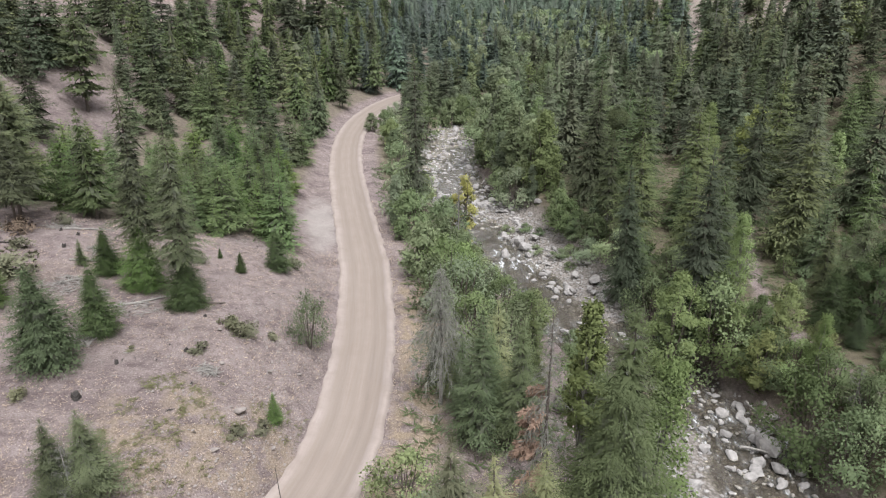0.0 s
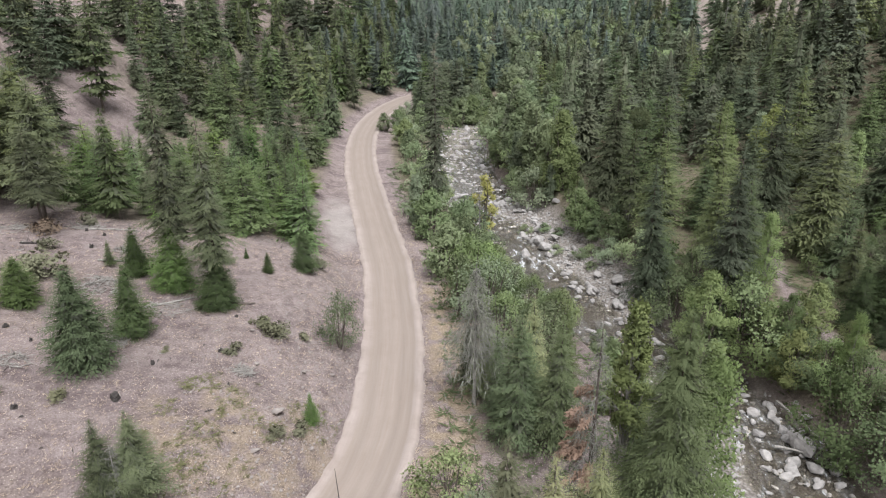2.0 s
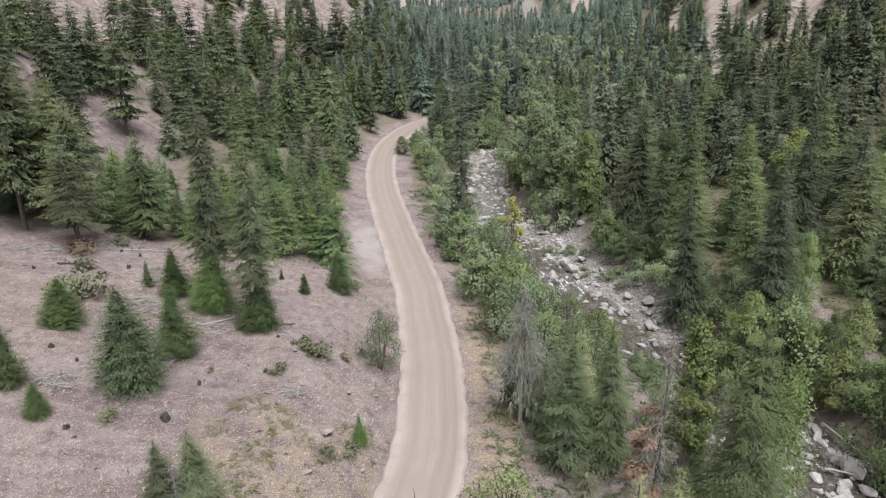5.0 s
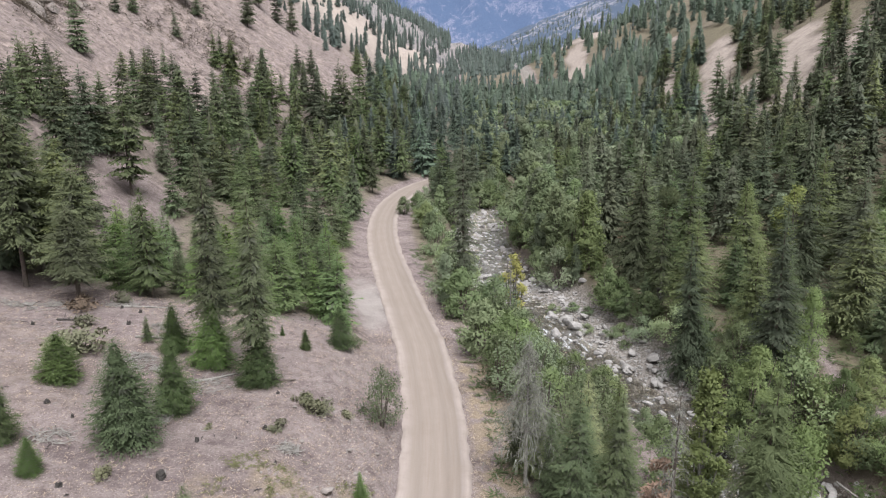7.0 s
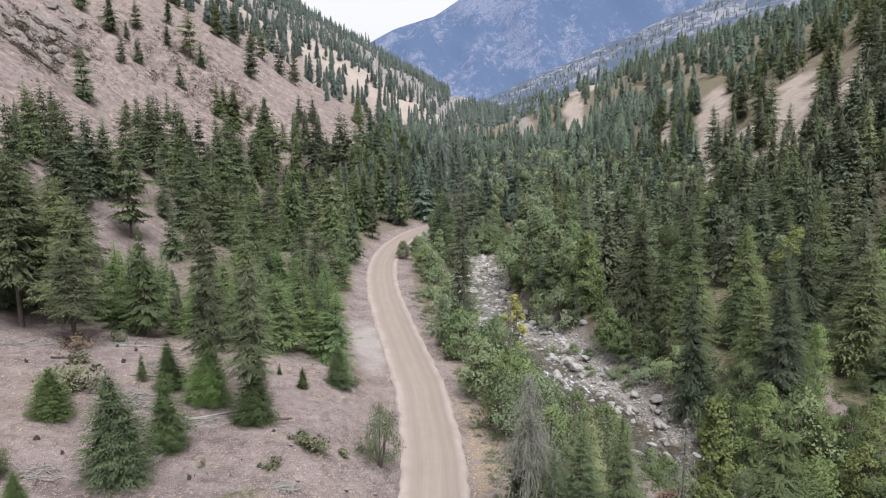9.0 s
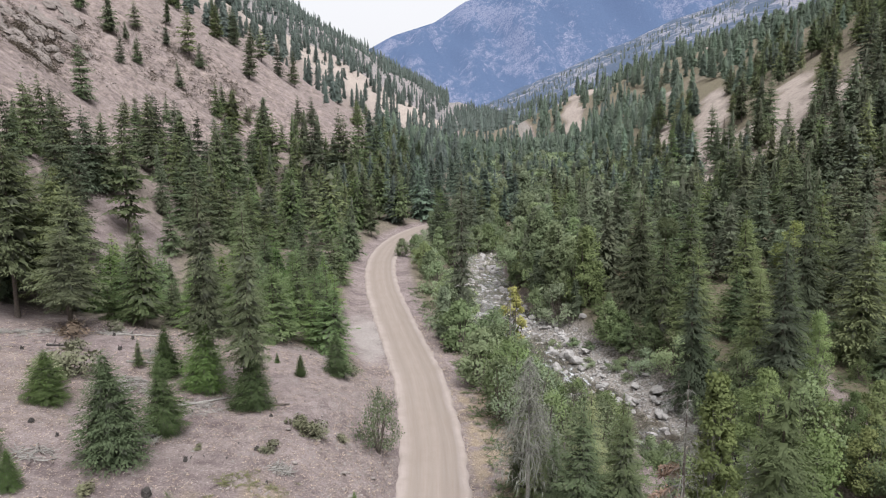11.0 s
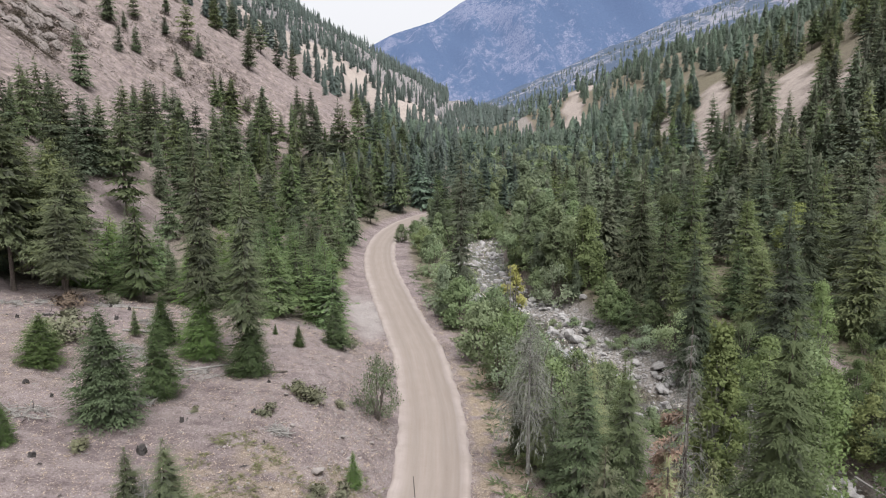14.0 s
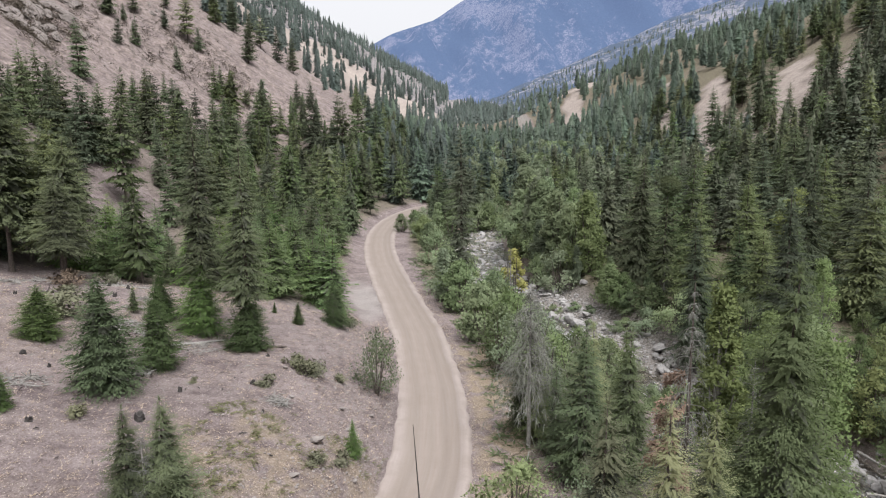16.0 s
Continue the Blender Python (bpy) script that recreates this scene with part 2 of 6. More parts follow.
    col = mix(t, wet.outputs["Fac"], col, mix(t, 1.0, col, (0.27, 0.25, 0.22), "MULTIPLY"))
    t.links.new(col, bsdf.inputs["Base Color"])
    bsdf.inputs["Roughness"].default_value = 0.97
    bsdf.inputs["Specular IOR Level"].default_value = 0.15
    bump(t, bsdf, math_node(t, "ADD", mid, math_node(t, "MULTIPLY", fine, 0.6)), 0.9, 0.3)
    return m


def road_material():
    m, t, bsdf = material("graded_gravel_road")
    pos = world_pos(t)
    uv = t.nodes.new("ShaderNodeAttribute")
    uv.attribute_name = "lane"
    sep = t.nodes.new("ShaderNodeSeparateColor")
    t.links.new(uv.outputs["Color"], sep.inputs[0])
    across, along = sep.outputs[0], sep.outputs[1]
    wobble = noise_tex(t, 0.09, 3.0, 0.5, pos)
    a = math_node(t, "ADD", across, math_node(t, "MULTIPLY", math_node(t, "SUBTRACT", wobble, 0.5), 0.10))
    g = lambda v: (0.63 * v, 0.63 * v * 0.870, 0.63 * v * 0.79)
    p = lambda v: (0.67 * v, 0.67 * v * 0.885, 0.67 * v * 0.84)
    col = ramp(t, a, [(0.0, g(0.38)), (0.05, p(0.49)), (0.12, p(0.465)), (0.20, g(0.41)), (0.30, g(0.365)), (0.40, g(0.42)), (0.50, g(0.385)), (0.58, g(0.42)),
                      (0.68, g(0.345)), (0.76, g(0.39)), (0.83, g(0.345)), (0.89, p(0.43)), (0.95, p(0.49)), (1.0, p(0.42))])
    worn = noise_tex(t, 0.5, 5.0, 0.65, pos)
    col = mix(t, ramp(t, worn, [(0.42, (0, 0, 0)), (0.66, (0.55, 0.55, 0.55))]), col, g(0.385))
    comb = t.nodes.new("ShaderNodeCombineXYZ")
    t.links.new(math_node(t, "MULTIPLY", across, 34.0), comb.inputs[0])
    t.links.new(math_node(t, "MULTIPLY", along, 5.0), comb.inputs[1])
    streak = noise_tex(t, 1.0, 3.0, 0.5, comb.outputs[0])
    fine = noise_tex(t, 5.0, 6.0, 0.7, pos)
    blotch = noise_tex(t, 0.25, 4.0, 0.6, pos)
    col = mix(t, math_node(t, "MULTIPLY", streak, 0.7), col, mix(t, 1.0, col, (0.72, 0.68, 0.64), "MULTIPLY"))
    col = mix(t, math_node(t, "MULTIPLY", blotch, 0.6), col, mix(t, 1.0, col, (0.82, 0.76, 0.72), "MULTIPLY"))
    col = mix(t, math_node(t, "MULTIPLY", fine, 0.35), col, mix(t, 1.0, col, (0.7, 0.68, 0.66), "MULTIPLY"))
    t.links.new(col, bsdf.inputs["Base Color"])
    bsdf.inputs["Roughness"].default_value = 0.95
    bsdf.inputs["Specular IOR Level"].default_value = 0.2
    bump(t, bsdf, fine, 0.5, 0.08)
    return m


def water_material():
    m, t, bsdf = material("clear_river_water")
    pos = world_pos(t)
    foam_at = t.nodes.new("ShaderNodeAttribute")
    foam_at.attribute_name = "zone"
    sep = t.nodes.new("ShaderNodeSeparateColor")
    t.links.new(foam_at.outputs["Color"], sep.inputs[0])
    flow = t.nodes.new("ShaderNodeMapping")
    flow.inputs["Scale"].default_value = (0.8, 0.3, 1.0)
    t.links.new(pos, flow.inputs["Vector"])
    rip = noise_tex(t, 1.7, 6.0, 0.68, flow.outputs[0])
    fine = noise_tex(t, 5.0, 5.0, 0.7, flow.outputs[0])
    bsdf.inputs["Base Color"].default_value = (0.80, 0.77, 0.68, 1)
    bsdf.inputs["Roughness"].default_value = 0.1
    bsdf.inputs["IOR"].default_value = 1.33
    bsdf.inputs["Transmission Weight"].default_value = 1.0
    bump(t, bsdf, math_node(t, "ADD", rip, math_node(t, "MULTIPLY", fine, 0.4)), 0.45, 0.2)
    white = node(t, "BsdfDiffuse", Color=(0.50, 0.515, 0.53, 1))
    f = math_node(t, "ADD", math_node(t, "MULTIPLY", rip, 0.8), math_node(t, "MULTIPLY", fine, 0.2))
    f = math_node(t, "ADD", f, math_node(t, "MULTIPLY", sep.outputs[0], 0.26))
    f = ramp(t, f, [(0.50, (0.01, 0.01, 0.01)), (0.60, (0.10, 0.10, 0.10)), (0.66, (0.5, 0.5, 0.5)), (0.74, (0.9, 0.9, 0.9))])
    mx = t.nodes.new("ShaderNodeMixShader")
    t.links.new(f, mx.inputs[0])
    t.links.new(bsdf.outputs[0], mx.inputs[1])
    t.links.new(white.outputs[0], mx.inputs[2])
    t.links.new(mx.outputs[0], t.nodes["Material Output"].inputs["Surface"])
    return m


def hazed_distance_material(name, wood, scree, haze_glow, haze_amount, scale, opening=0.5):
    """Backdrop of forested slopes kilometres away; blue summer haze added as tint and glow."""
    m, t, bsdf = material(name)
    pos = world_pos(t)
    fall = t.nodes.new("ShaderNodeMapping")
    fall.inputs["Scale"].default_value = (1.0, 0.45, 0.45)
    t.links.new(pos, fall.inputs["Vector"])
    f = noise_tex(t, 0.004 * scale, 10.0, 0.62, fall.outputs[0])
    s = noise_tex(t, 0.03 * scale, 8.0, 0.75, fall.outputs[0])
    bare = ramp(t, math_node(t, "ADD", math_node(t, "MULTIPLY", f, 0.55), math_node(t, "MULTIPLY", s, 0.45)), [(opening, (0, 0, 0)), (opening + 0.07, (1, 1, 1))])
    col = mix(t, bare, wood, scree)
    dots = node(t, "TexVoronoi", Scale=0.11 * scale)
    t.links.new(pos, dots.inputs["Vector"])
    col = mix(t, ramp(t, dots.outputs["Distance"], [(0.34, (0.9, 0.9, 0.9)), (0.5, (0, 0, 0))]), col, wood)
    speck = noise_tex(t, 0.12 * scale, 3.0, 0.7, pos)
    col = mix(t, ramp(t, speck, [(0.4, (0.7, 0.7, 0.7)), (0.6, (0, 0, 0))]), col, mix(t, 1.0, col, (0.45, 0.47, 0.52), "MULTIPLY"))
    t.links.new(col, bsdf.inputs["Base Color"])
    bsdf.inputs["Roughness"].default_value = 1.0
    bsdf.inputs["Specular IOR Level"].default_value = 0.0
    # faint bluish emission stands in for the haze lying before the slope
    bsdf.inputs["Emission Color"].default_value = (*haze_glow, 1)
    bsdf.inputs["Emission Strength"].default_value = haze_amount
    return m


GROUND, ROAD, WATER = ground_material(), road_material(), water_material()
# air haze put into slope, ridge and mountain as bluish emission, growing with distance
FARSLOPE = hazed_distance_material("hazed_slope", (0.09, 0.09, 0.085), (0.255, 0.222, 0.205), (0.42, 0.50, 0.70), 0.030, 5.0, 0.40)
FARRIDGE = hazed_distance_material("hazed_ridge", (0.036, 0.046, 0.056), (0.24, 0.215, 0.21), (0.38, 0.49, 0.78), 0.075, 4.0, 0.50)
MOUNTAIN = hazed_distance_material("hazed_mountain", (0.022, 0.032, 0.046), (0.115, 0.106, 0.118), (0.33, 0.47, 0.86), 0.112, 1.3, 0.50)

# ---- the lie of the land ----
def along(y, ys, vs):
    return np.interp(y, ys, vs)


def step(v):
    v = np.clip(v, 0, 1)
    return v * v * (3 - 2 * v)


def soft(v, s):
    return s * np.logaddexp(0, np.asarray(v) / s)


def road_x(y):
    return sum(along(y + k, [-60, 0, 20, 30, 36, 41, 45, 50, 56, 65, 73, 82, 93, 105, 127, 143, 155, 165, 175, 187, 197, 210, 230],
                     [-75, -34, -20.5, -14.2, -11.4, -9.5, -8.6, -8.1, -8.0, -8.3, -9, -10, -12, -14.3, -18.3, -20.2, -20.9, -20.7, -19.7, -17.3, -13.6, -6, 6]) for k in (-2, 0, 2)) / 3


def road_z(y):
    return 0.5 + 0.009 * soft(np.asarray(y) - 95.0, 8)


def river_x(y):
    return sum(along(y + k, [-60, 0, 30, 46, 55, 65, 75, 84, 92, 100, 110, 128, 147, 172, 188, 210, 250, 300, 600],
                     [10, 20, 24, 24.5, 24.5, 21.5, 17, 14, 12, 10, 7, 2, 1, 1.5, 8, 20, 35, 50, 65]) for k in (-4, 0, 4)) / 3


def river_w(y):
    return along(y, [0, 46, 60, 75, 88, 105, 128, 175, 250], [7, 7, 5.5, 6, 7.6, 6, 5.8, 5, 4])


def water_z(y):
    return -3.7 + 0.008 * (np.asarray(y) - 45)


LEFT_FOOT = ([-100, 60, 129, 200, 235, 258, 281, 320, 360, 400, 453, 500, 600, 800, 1000, 1500, 2000, 2600],
             [-62, -60, -54, -54, -44, -33, -20, -15, -12, -17, -27, -24, -18, 12, 52, 58, 66, 76])
RIGHT_FOOT = ([-100, 130, 250, 357, 500, 700, 900, 1200, 1500, 2000, 2600],
              [62, 62, 69, 68, 68, 45, 150, 112, 98, 106, 118])


def height(x, y, rough=True):
    """The ground's height: road shelf, dry bench and bank, river bed, wooded flat, and the two valley walls."""
    x, y = np.broadcast_arrays(np.asarray(x, float), np.asarray(y, float))
    rx, rz = road_x(y), road_z(y)
    d = x - rx
    floor_rise = 0.035 * soft(y - 260.0, 60)
    foot = along(y, [-50, 72, 84, 112, 125, 150, 200], [3.1, 3.1, 6.0, 6.5, 4.5, 4.0, 3.5])
    dl = -d - foot
    bench = along(dl, [0, 0.6, 2, 4.5, 7, 11, 17, 22, 30, 38, 60, 90], [0, 0.35, 1.65, 3.2, 4.4, 5.4, 6.0, 6.6, 8.0, 9.2, 11.2, 12.0])
    bench = bench * along(y, [-50, 20, 72, 95, 140, 260], [0.8, 1, 1, 0.62, 0.5, 0.3])
    lslope = along(y, [0, 360, 700, 1000, 1300, 2000, 2600], [0.71, 0.70, 0.60, 0.57, 0.46, 0.32, 0.26])
    hill = soft(lslope * (along(y, *LEFT_FOOT) - x), 3.5)
    left = rz + np.maximum(bench, hill) + 0.35 * np.minimum(bench, hill) * step(hill / 6)
    # valley floor right of the road, and the river's bed in it
    rc, rw = river_x(y), river_w(y)
    e = np.abs(x - rc) - rw
    flat_l = rz - 0.15 - 0.045 * np.clip(d - 3.1, 0, 30)
    flat_r = 1.1 + 0.035 * np.clip(x - rc - rw, 0, 80)
    flat = np.where(x < rc, flat_l, flat_r)
    u = (x - rc) / rw
    bar = 1.15 * step((u - 0.05) / 0.7) * step((y - 72) / 8) * step((122 - y) / 10)
    bar = bar + 0.65 * step((0.1 - u) / 0.5) * step((y - 38) / 5) * step((57 - y) / 4)
    bed = water_z(y) - 0.38 + bar
    valley = bed + (flat - bed) * step(e / along(y, [40, 70, 130], [5.0, 4.5, 4.0]))
    rslope = along(y, [0, 250, 360, 700, 1200, 2000], [0.66, 0.70, 0.60, 0.42, 0.44, 0.42])
    right_hill = soft(rslope * (x - along(y, *RIGHT_FOOT)), 3.5)
    valley = valley + right_hill - 0.4 * np.maximum(right_hill - 70, 0) * step((900 - y) / 150)
    z = np.where(d < -3.1, left, np.where(d > 3.1, valley, rz)) + floor_rise
    z = z - 0.22 * step((3.3 - np.abs(d)) / 0.5)
    if rough:
        steep = step((np.abs(z - rz) - 3) / 12)
        off = step((np.abs(d) - 3.2) / 2.0)
        z = z + off * (0.22 * np.sin(0.41 * x + 0.3 * y) * np.sin(0.37 * y - 0.21 * x + 1.3) + 0.04 * np.sin(1.1 * x - 0.6 * y) * np.sin(0.9 * y + 0.8 * x))
        z = z + steep * off * (1.5 * np.sin(0.085 * x + 0.05 * y) * np.sin(0.07 * y - 0.03 * x + 0.7) + 0.6 * np.sin(0.23 * y + 0.08 * x + 1.1) * np.sin(0.19 * x + 2) + 0.35 * np.sin(0.61 * y + 0.3 * x) * np.sin(0.5 * x - 0.2 * y) + 0.8 * np.abs(np.sin(0.12 * y + 0.02 * x + 0.4)))
        far = step((y - 250) / 500)
        z = z + far * steep * (9 * np.sin(0.021 * y + 0.006 * x) * np.sin(0.013 * x + 0.4) + 4 * np.sin(0.05 * y + 1.7) * np.sin(0.041 * x))
    return z


def h(x, y):
    return float(height(x, y))


def spans(*runs):
    out = []
    for a, b, s in runs:
        out.extend(np.arange(a, b, s))
    return np.array(out)


def grow(a, b, s, k):
    out = []
    while a < b:
        out.append(a)
        s *= k
        a += s
    return np.array(out)


def sheet(xs, ys, zfun):
    X, Y = np.meshgrid(xs, ys)
    Z = zfun(X, Y)
    v = np.stack([X, Y, Z], -1).reshape(-1, 3)
    n, m = len(ys), len(xs)
    i = (np.arange(n - 1)[:, None] * m + np.arange(m - 1)[None]).reshape(-1)
    return v, np.stack([i, i + 1, i + m + 1, i + m], 1)


def crown_normals(v, faces, axis=(0.0, 0.0), own=0.45):
    """Sprays wound to face outwards and up from the stem, with normals softened towards that way, as a mass of needles takes the light."""
    tri = v[faces]
    mid = tri.mean(1)
    out = np.stack([mid[:, 0] - axis[0], mid[:, 1] - axis[1], np.zeros(len(mid))], 1)
    out = 0.62 * out / np.maximum(np.linalg.norm(out, axis=1, keepdims=True), 1e-6) + np.array([0, 0, 0.62])
    flat = np.cross(tri[:, 1] - tri[:, 0], tri[:, 2] - tri[:, 0])
    flat /= np.maximum(np.linalg.norm(flat, axis=1, keepdims=True), 1e-12)
    back = (flat * out).sum(1) < 0
    faces = faces.copy()
    faces[back] = faces[back][:, ::-1]
    flat[back] *= -1
    per_face = 0.75 * out + own * flat
    normals = np.zeros_like(v, dtype=float)
    normals[faces.ravel()] = np.repeat(per_face, faces.shape[1], 0)
    return faces, normals / np.maximum(np.linalg.norm(normals, axis=1, keepdims=True), 1e-9)


def mesh_of(name, v, faces, mats, smooth=True, slots=None, normals=None):
    """A mesh from vertex and face arrays (all faces alike in size)."""
    me = bpy.data.meshes.new(name)
    v, faces = np.asarray(v, np.float32), np.asarray(faces, np.int32)
    k = faces.shape[1]
    me.vertices.add(len(v))
    me.vertices.foreach_set("co", v.ravel())
    me.loops.add(faces.size)
    me.loops.foreach_set("vertex_index", faces.ravel())
    me.polygons.add(len(faces))
    me.polygons.foreach_set("loop_start", np.arange(0, faces.size, k, dtype=np.int32))
    me.polygons.foreach_set("use_smooth", np.full(len(faces), smooth))
    for m in mats:
        me.materials.append(m)
    if slots is not None:
        me.polygons.foreach_set("material_index", np.asarray(slots, np.int32))
    me.update(calc_edges=True)
    if normals is not None:
        me.normals_split_custom_set_from_vertices(normals.tolist())
    return me


def paint(me, name, rgb):
    at = me.color_attributes.new(name, "FLOAT_COLOR", "POINT")
    col = np.ones((len(rgb), 4), np.float32)
    col[:, :3] = rgb
    at.data.foreach_set("color", col.ravel())


def fbm(x, y, s, seed=0.0):
    """Cheap wavy noise in 0..1 for patchy cover."""
    a = np.sin(x * s + 1.3 * np.sin(y * s * 0.7 + seed)) + np.sin(y * s * 1.1 + 1.7 * np.sin(x * s * 0.6 + 2 * seed))
    b = np.sin(2.3 * s * x + 0.9 * y * s + seed) * np.sin(1.9 * s * y - 0.8 * x * s + 0.5)
    return np.clip(0.5 + 0.2 * a + 0.2 * b, 0, 1)


def trail_x(y):
    return along(y, [40, 56, 66, 75, 90, 110], [44, 37.5, 36, 37, 42, 50])


# grassy openings in the woods over the river: the two ends of each and its half width
OPENINGS = ((76, 700, 150, 648, 14), (108, 640, 92, 520, 7), (228, 690, 335, 715, 9), (129, 520, 144, 471, 4), (129, 355, 84, 241, 6), (103, 256, 87, 221, 4),
            (127, 275, 90, 204, 5.5), (125, 256, 102, 211, 3.5), (136, 247, 106, 200, 3.5), (82, 258, 63, 224, 5), (108, 364, 83, 287, 3), (87, 248, 65, 188, 2))


def bare_ground(x, y):
    """1 in the grassy openings, 0 outside."""
    out = np.zeros(np.shape(x))
    for x0, y0, x1, y1, r in OPENINGS:
        k = np.clip(((x - x0) * (x1 - x0) + (y - y0) * (y1 - y0)) / ((x1 - x0) ** 2 + (y1 - y0) ** 2), 0, 1)
        d = np.hypot(x - x0 - k * (x1 - x0), y - y0 - k * (y1 - y0)) + 0.25 * r * np.sin(0.13 * x + 0.09 * y)
        out = np.maximum(out, step((r - d) / (0.3 * r) + 0.5))
    return out


def woods(x, y):
    """How thickly the trees stand, 0 to 1."""
    x, y = np.broadcast_arrays(np.asarray(x, float), np.asarray(y, float))
    d = x - road_x(y)
    e = x - river_x(y)
    w = river_w(y)
    z = height(x, y, False) - 0.035 * soft(y - 260.0, 60)
    lf = along(y, *LEFT_FOOT)
    rf = along(y, *RIGHT_FOOT)
    young = step((y - 80 - 0.25 * np.clip(-x - 40, 0, 60)) / 6) * step((-d - along(y, [80, 96, 110, 118, 130, 200], [8.5, 9.5, 9, 6.5, 5.2, 5])) / 2) * step((30 - z) / 14)
    hill = np.where(x < lf - 5, 0.10 * step((fbm(x, y, 0.06, 1.0) - 0.35) / 0.3) + 0.5 * step((26 - z) / 14) + 0.5 * step((fbm(x, y, 0.031, 4.0) - 0.62) / 0.1) * step((z - 45) / 20), 1)
    far = step((y - 300) / 60)
    upper = (0.12 + 0.75 * step((fbm(x, y, 0.024, 4.0) - 0.42) / 0.2)) * np.where(y > 480, 1, 0.7)
    left = young * hill * (1 - far) + far * np.where(x < lf - 5, upper, 1)
    left = np.maximum(left, np.where((x < lf - 30) & (y > 235), 0.25 * step((fbm(x, y, 0.031, 4.0) - 0.6) / 0.1) * step((z - 55) / 12), 0))
    right = step((e - w - 1.2) / 2)
    wall = np.where(x > rf + 12, 0.7 + 0.3 * step((fbm(x, y, 0.045, 2.2) - 0.38) / 0.16), 1)
    right = right * wall
    between = step((d - 5.5) / 2) * step((-e - w) / 2) * step((y - 60) / 60)
    wood = np.where(d < 0, left, np.maximum(right, between))
    for cx, cy, r in ((-72, 131, 11), (-82, 138, 9), (-66, 120, 9), (-77, 126, 8), (-20, 215, 7)):
        wood = wood * step((np.hypot(x - cx, y - cy) - r) / 4)
    wood = np.where(y > 205, np.where((x > lf) & (x < rf), 0.95, wood), wood)
    return wood * (1 - bare_ground(x, y))


xs = np.concatenate([-grow(62, 1500, 1.2, 1.075)[::-1], spans((-61, 62, 0.85)), grow(63, 1500, 1.2, 1.075)])
ys = np.concatenate([-grow(0, 260, 5, 1.15)[::-1], spans((3, 24, 3), (24, 110, 0.9), (110, 260, 1.9)), grow(262, 2700, 1.8, 1.04)])
gv, gf = sheet(xs, ys, height)
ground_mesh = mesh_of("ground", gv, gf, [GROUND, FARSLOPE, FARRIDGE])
gx, gy = gv[:, 0], gv[:, 1]
gd = gx - road_x(gy)
ge = np.abs(gx - river_x(gy)) - river_w(gy)
trail = step((1.3 - np.abs(gx - trail_x(gy))) / 0.9) * step((gy - 42) / 6) * step((105 - gy) / 10)
litter = np.clip(woods(gx, gy) * 0.9 + 0.25 * (gx > river_x(gy)), 0, 1) * (1 - trail) * step((np.abs(gd) - 4) / 2)
litter = litter * np.where(gd < 0, 0.75, 1) * np.where((np.abs(gv[:, 2]) > 22) & (gx < 0), 0.3, 1)
gravel = step((1.6 + 1.8 * step((gy - 74) / 6) * step((126 - gy) / 8) * (gx > river_x(gy)) - ge) / 2.2)
moss = 0.6 * step((7.0 + 2 * np.sin(gy * 0.6 + gx) - np.hypot((gx + 17.5) * 0.9, gy - 42)) / 3) + 0.15 * step((fbm(gx, gy, 0.12, 3) - 0.62) / 0.1) * (gd < -4) * (gy < 80)
moss = moss + 0.9 * step((gd - 3.4) / 1) * step((10 - gd) / 3) * (gy < 78)
paint(ground_mesh, "zone", np.stack([litter, gravel, np.clip(moss, 0, 1)], 1))
wetness = step((water_z(gy) + 0.08 - gv[:, 2]) / 0.15) * (ge < 1)
on_hill = step((along(gy, *LEFT_FOOT) - gx - 14) / 12)
scrub = on_hill * (0.9 * step((fbm(gx, gy, 0.055, 7.0) - 0.46) / 0.16) + 0.45 * step((fbm(gx, gy, 0.16, 1.0) - 0.5) / 0.15))
scrub = np.clip(scrub + step((16 - np.hypot((gx + 126) * 0.8, gy - 212)) / 6) + 0.5 * step((14 - np.hypot(gx + 64, gy - 232)) / 8), 0, 1)
scrub = np.maximum(scrub, 0.75 * on_hill)
paint(ground_mesh, "scrub", np.stack([scrub] * 3, 1))
straw = np.clip(bare_ground(gx, gy) + 0.15 * step((gx - along(gy, *RIGHT_FOOT) - 6) / 14) + step((gy - 420) / 200) * step((along(gy, *LEFT_FOOT) - gx - 4) / 10), 0, 1)
paint(ground_mesh, "straw", np.stack([straw] * 3, 1))
grit = 0.75 * step((4.6 - np.hypot((gd + 5.2) * 1.25, (gy - 99) / 3.2)) / 3.0 + 0.25 * np.sin(gy * 0.9) * np.sin(1.3 * gd))
paint(ground_mesh, "grit", np.stack([grit] * 3, 1))
paint(ground_mesh, "wet", np.stack([wetness] * 3, 1))
# beyond y 760 the ground takes the materials with haze put in
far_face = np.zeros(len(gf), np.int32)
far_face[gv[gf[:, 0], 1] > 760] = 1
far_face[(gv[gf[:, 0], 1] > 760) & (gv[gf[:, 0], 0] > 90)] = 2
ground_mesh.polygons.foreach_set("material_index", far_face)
ground = tagged(new("ground", ground_mesh), "dry pinkish-tan valley ground with straw grass and forest litter", "ground", kind="structure")

# the gravel road: crowned bed with two low bright berms
rys = spans((-58, 226, 0.8))
lanes = np.array([-3.35, -3.1, -2.85, -2.55, -2.2, -1.6, -0.9, 0, 0.9, 1.6, 2.2, 2.55, 2.85, 3.1, 3.35])
crown_z = np.array([-0.25, 0.02, 0.09, 0.06, 0.01, -0.015, 0.015, 0.03, 0.015, -0.015, 0.01, 0.06, 0.09, 0.02, -0.25])
slope = np.gradient(road_x(rys), rys)
nrm = 1 / np.sqrt(1 + slope ** 2)
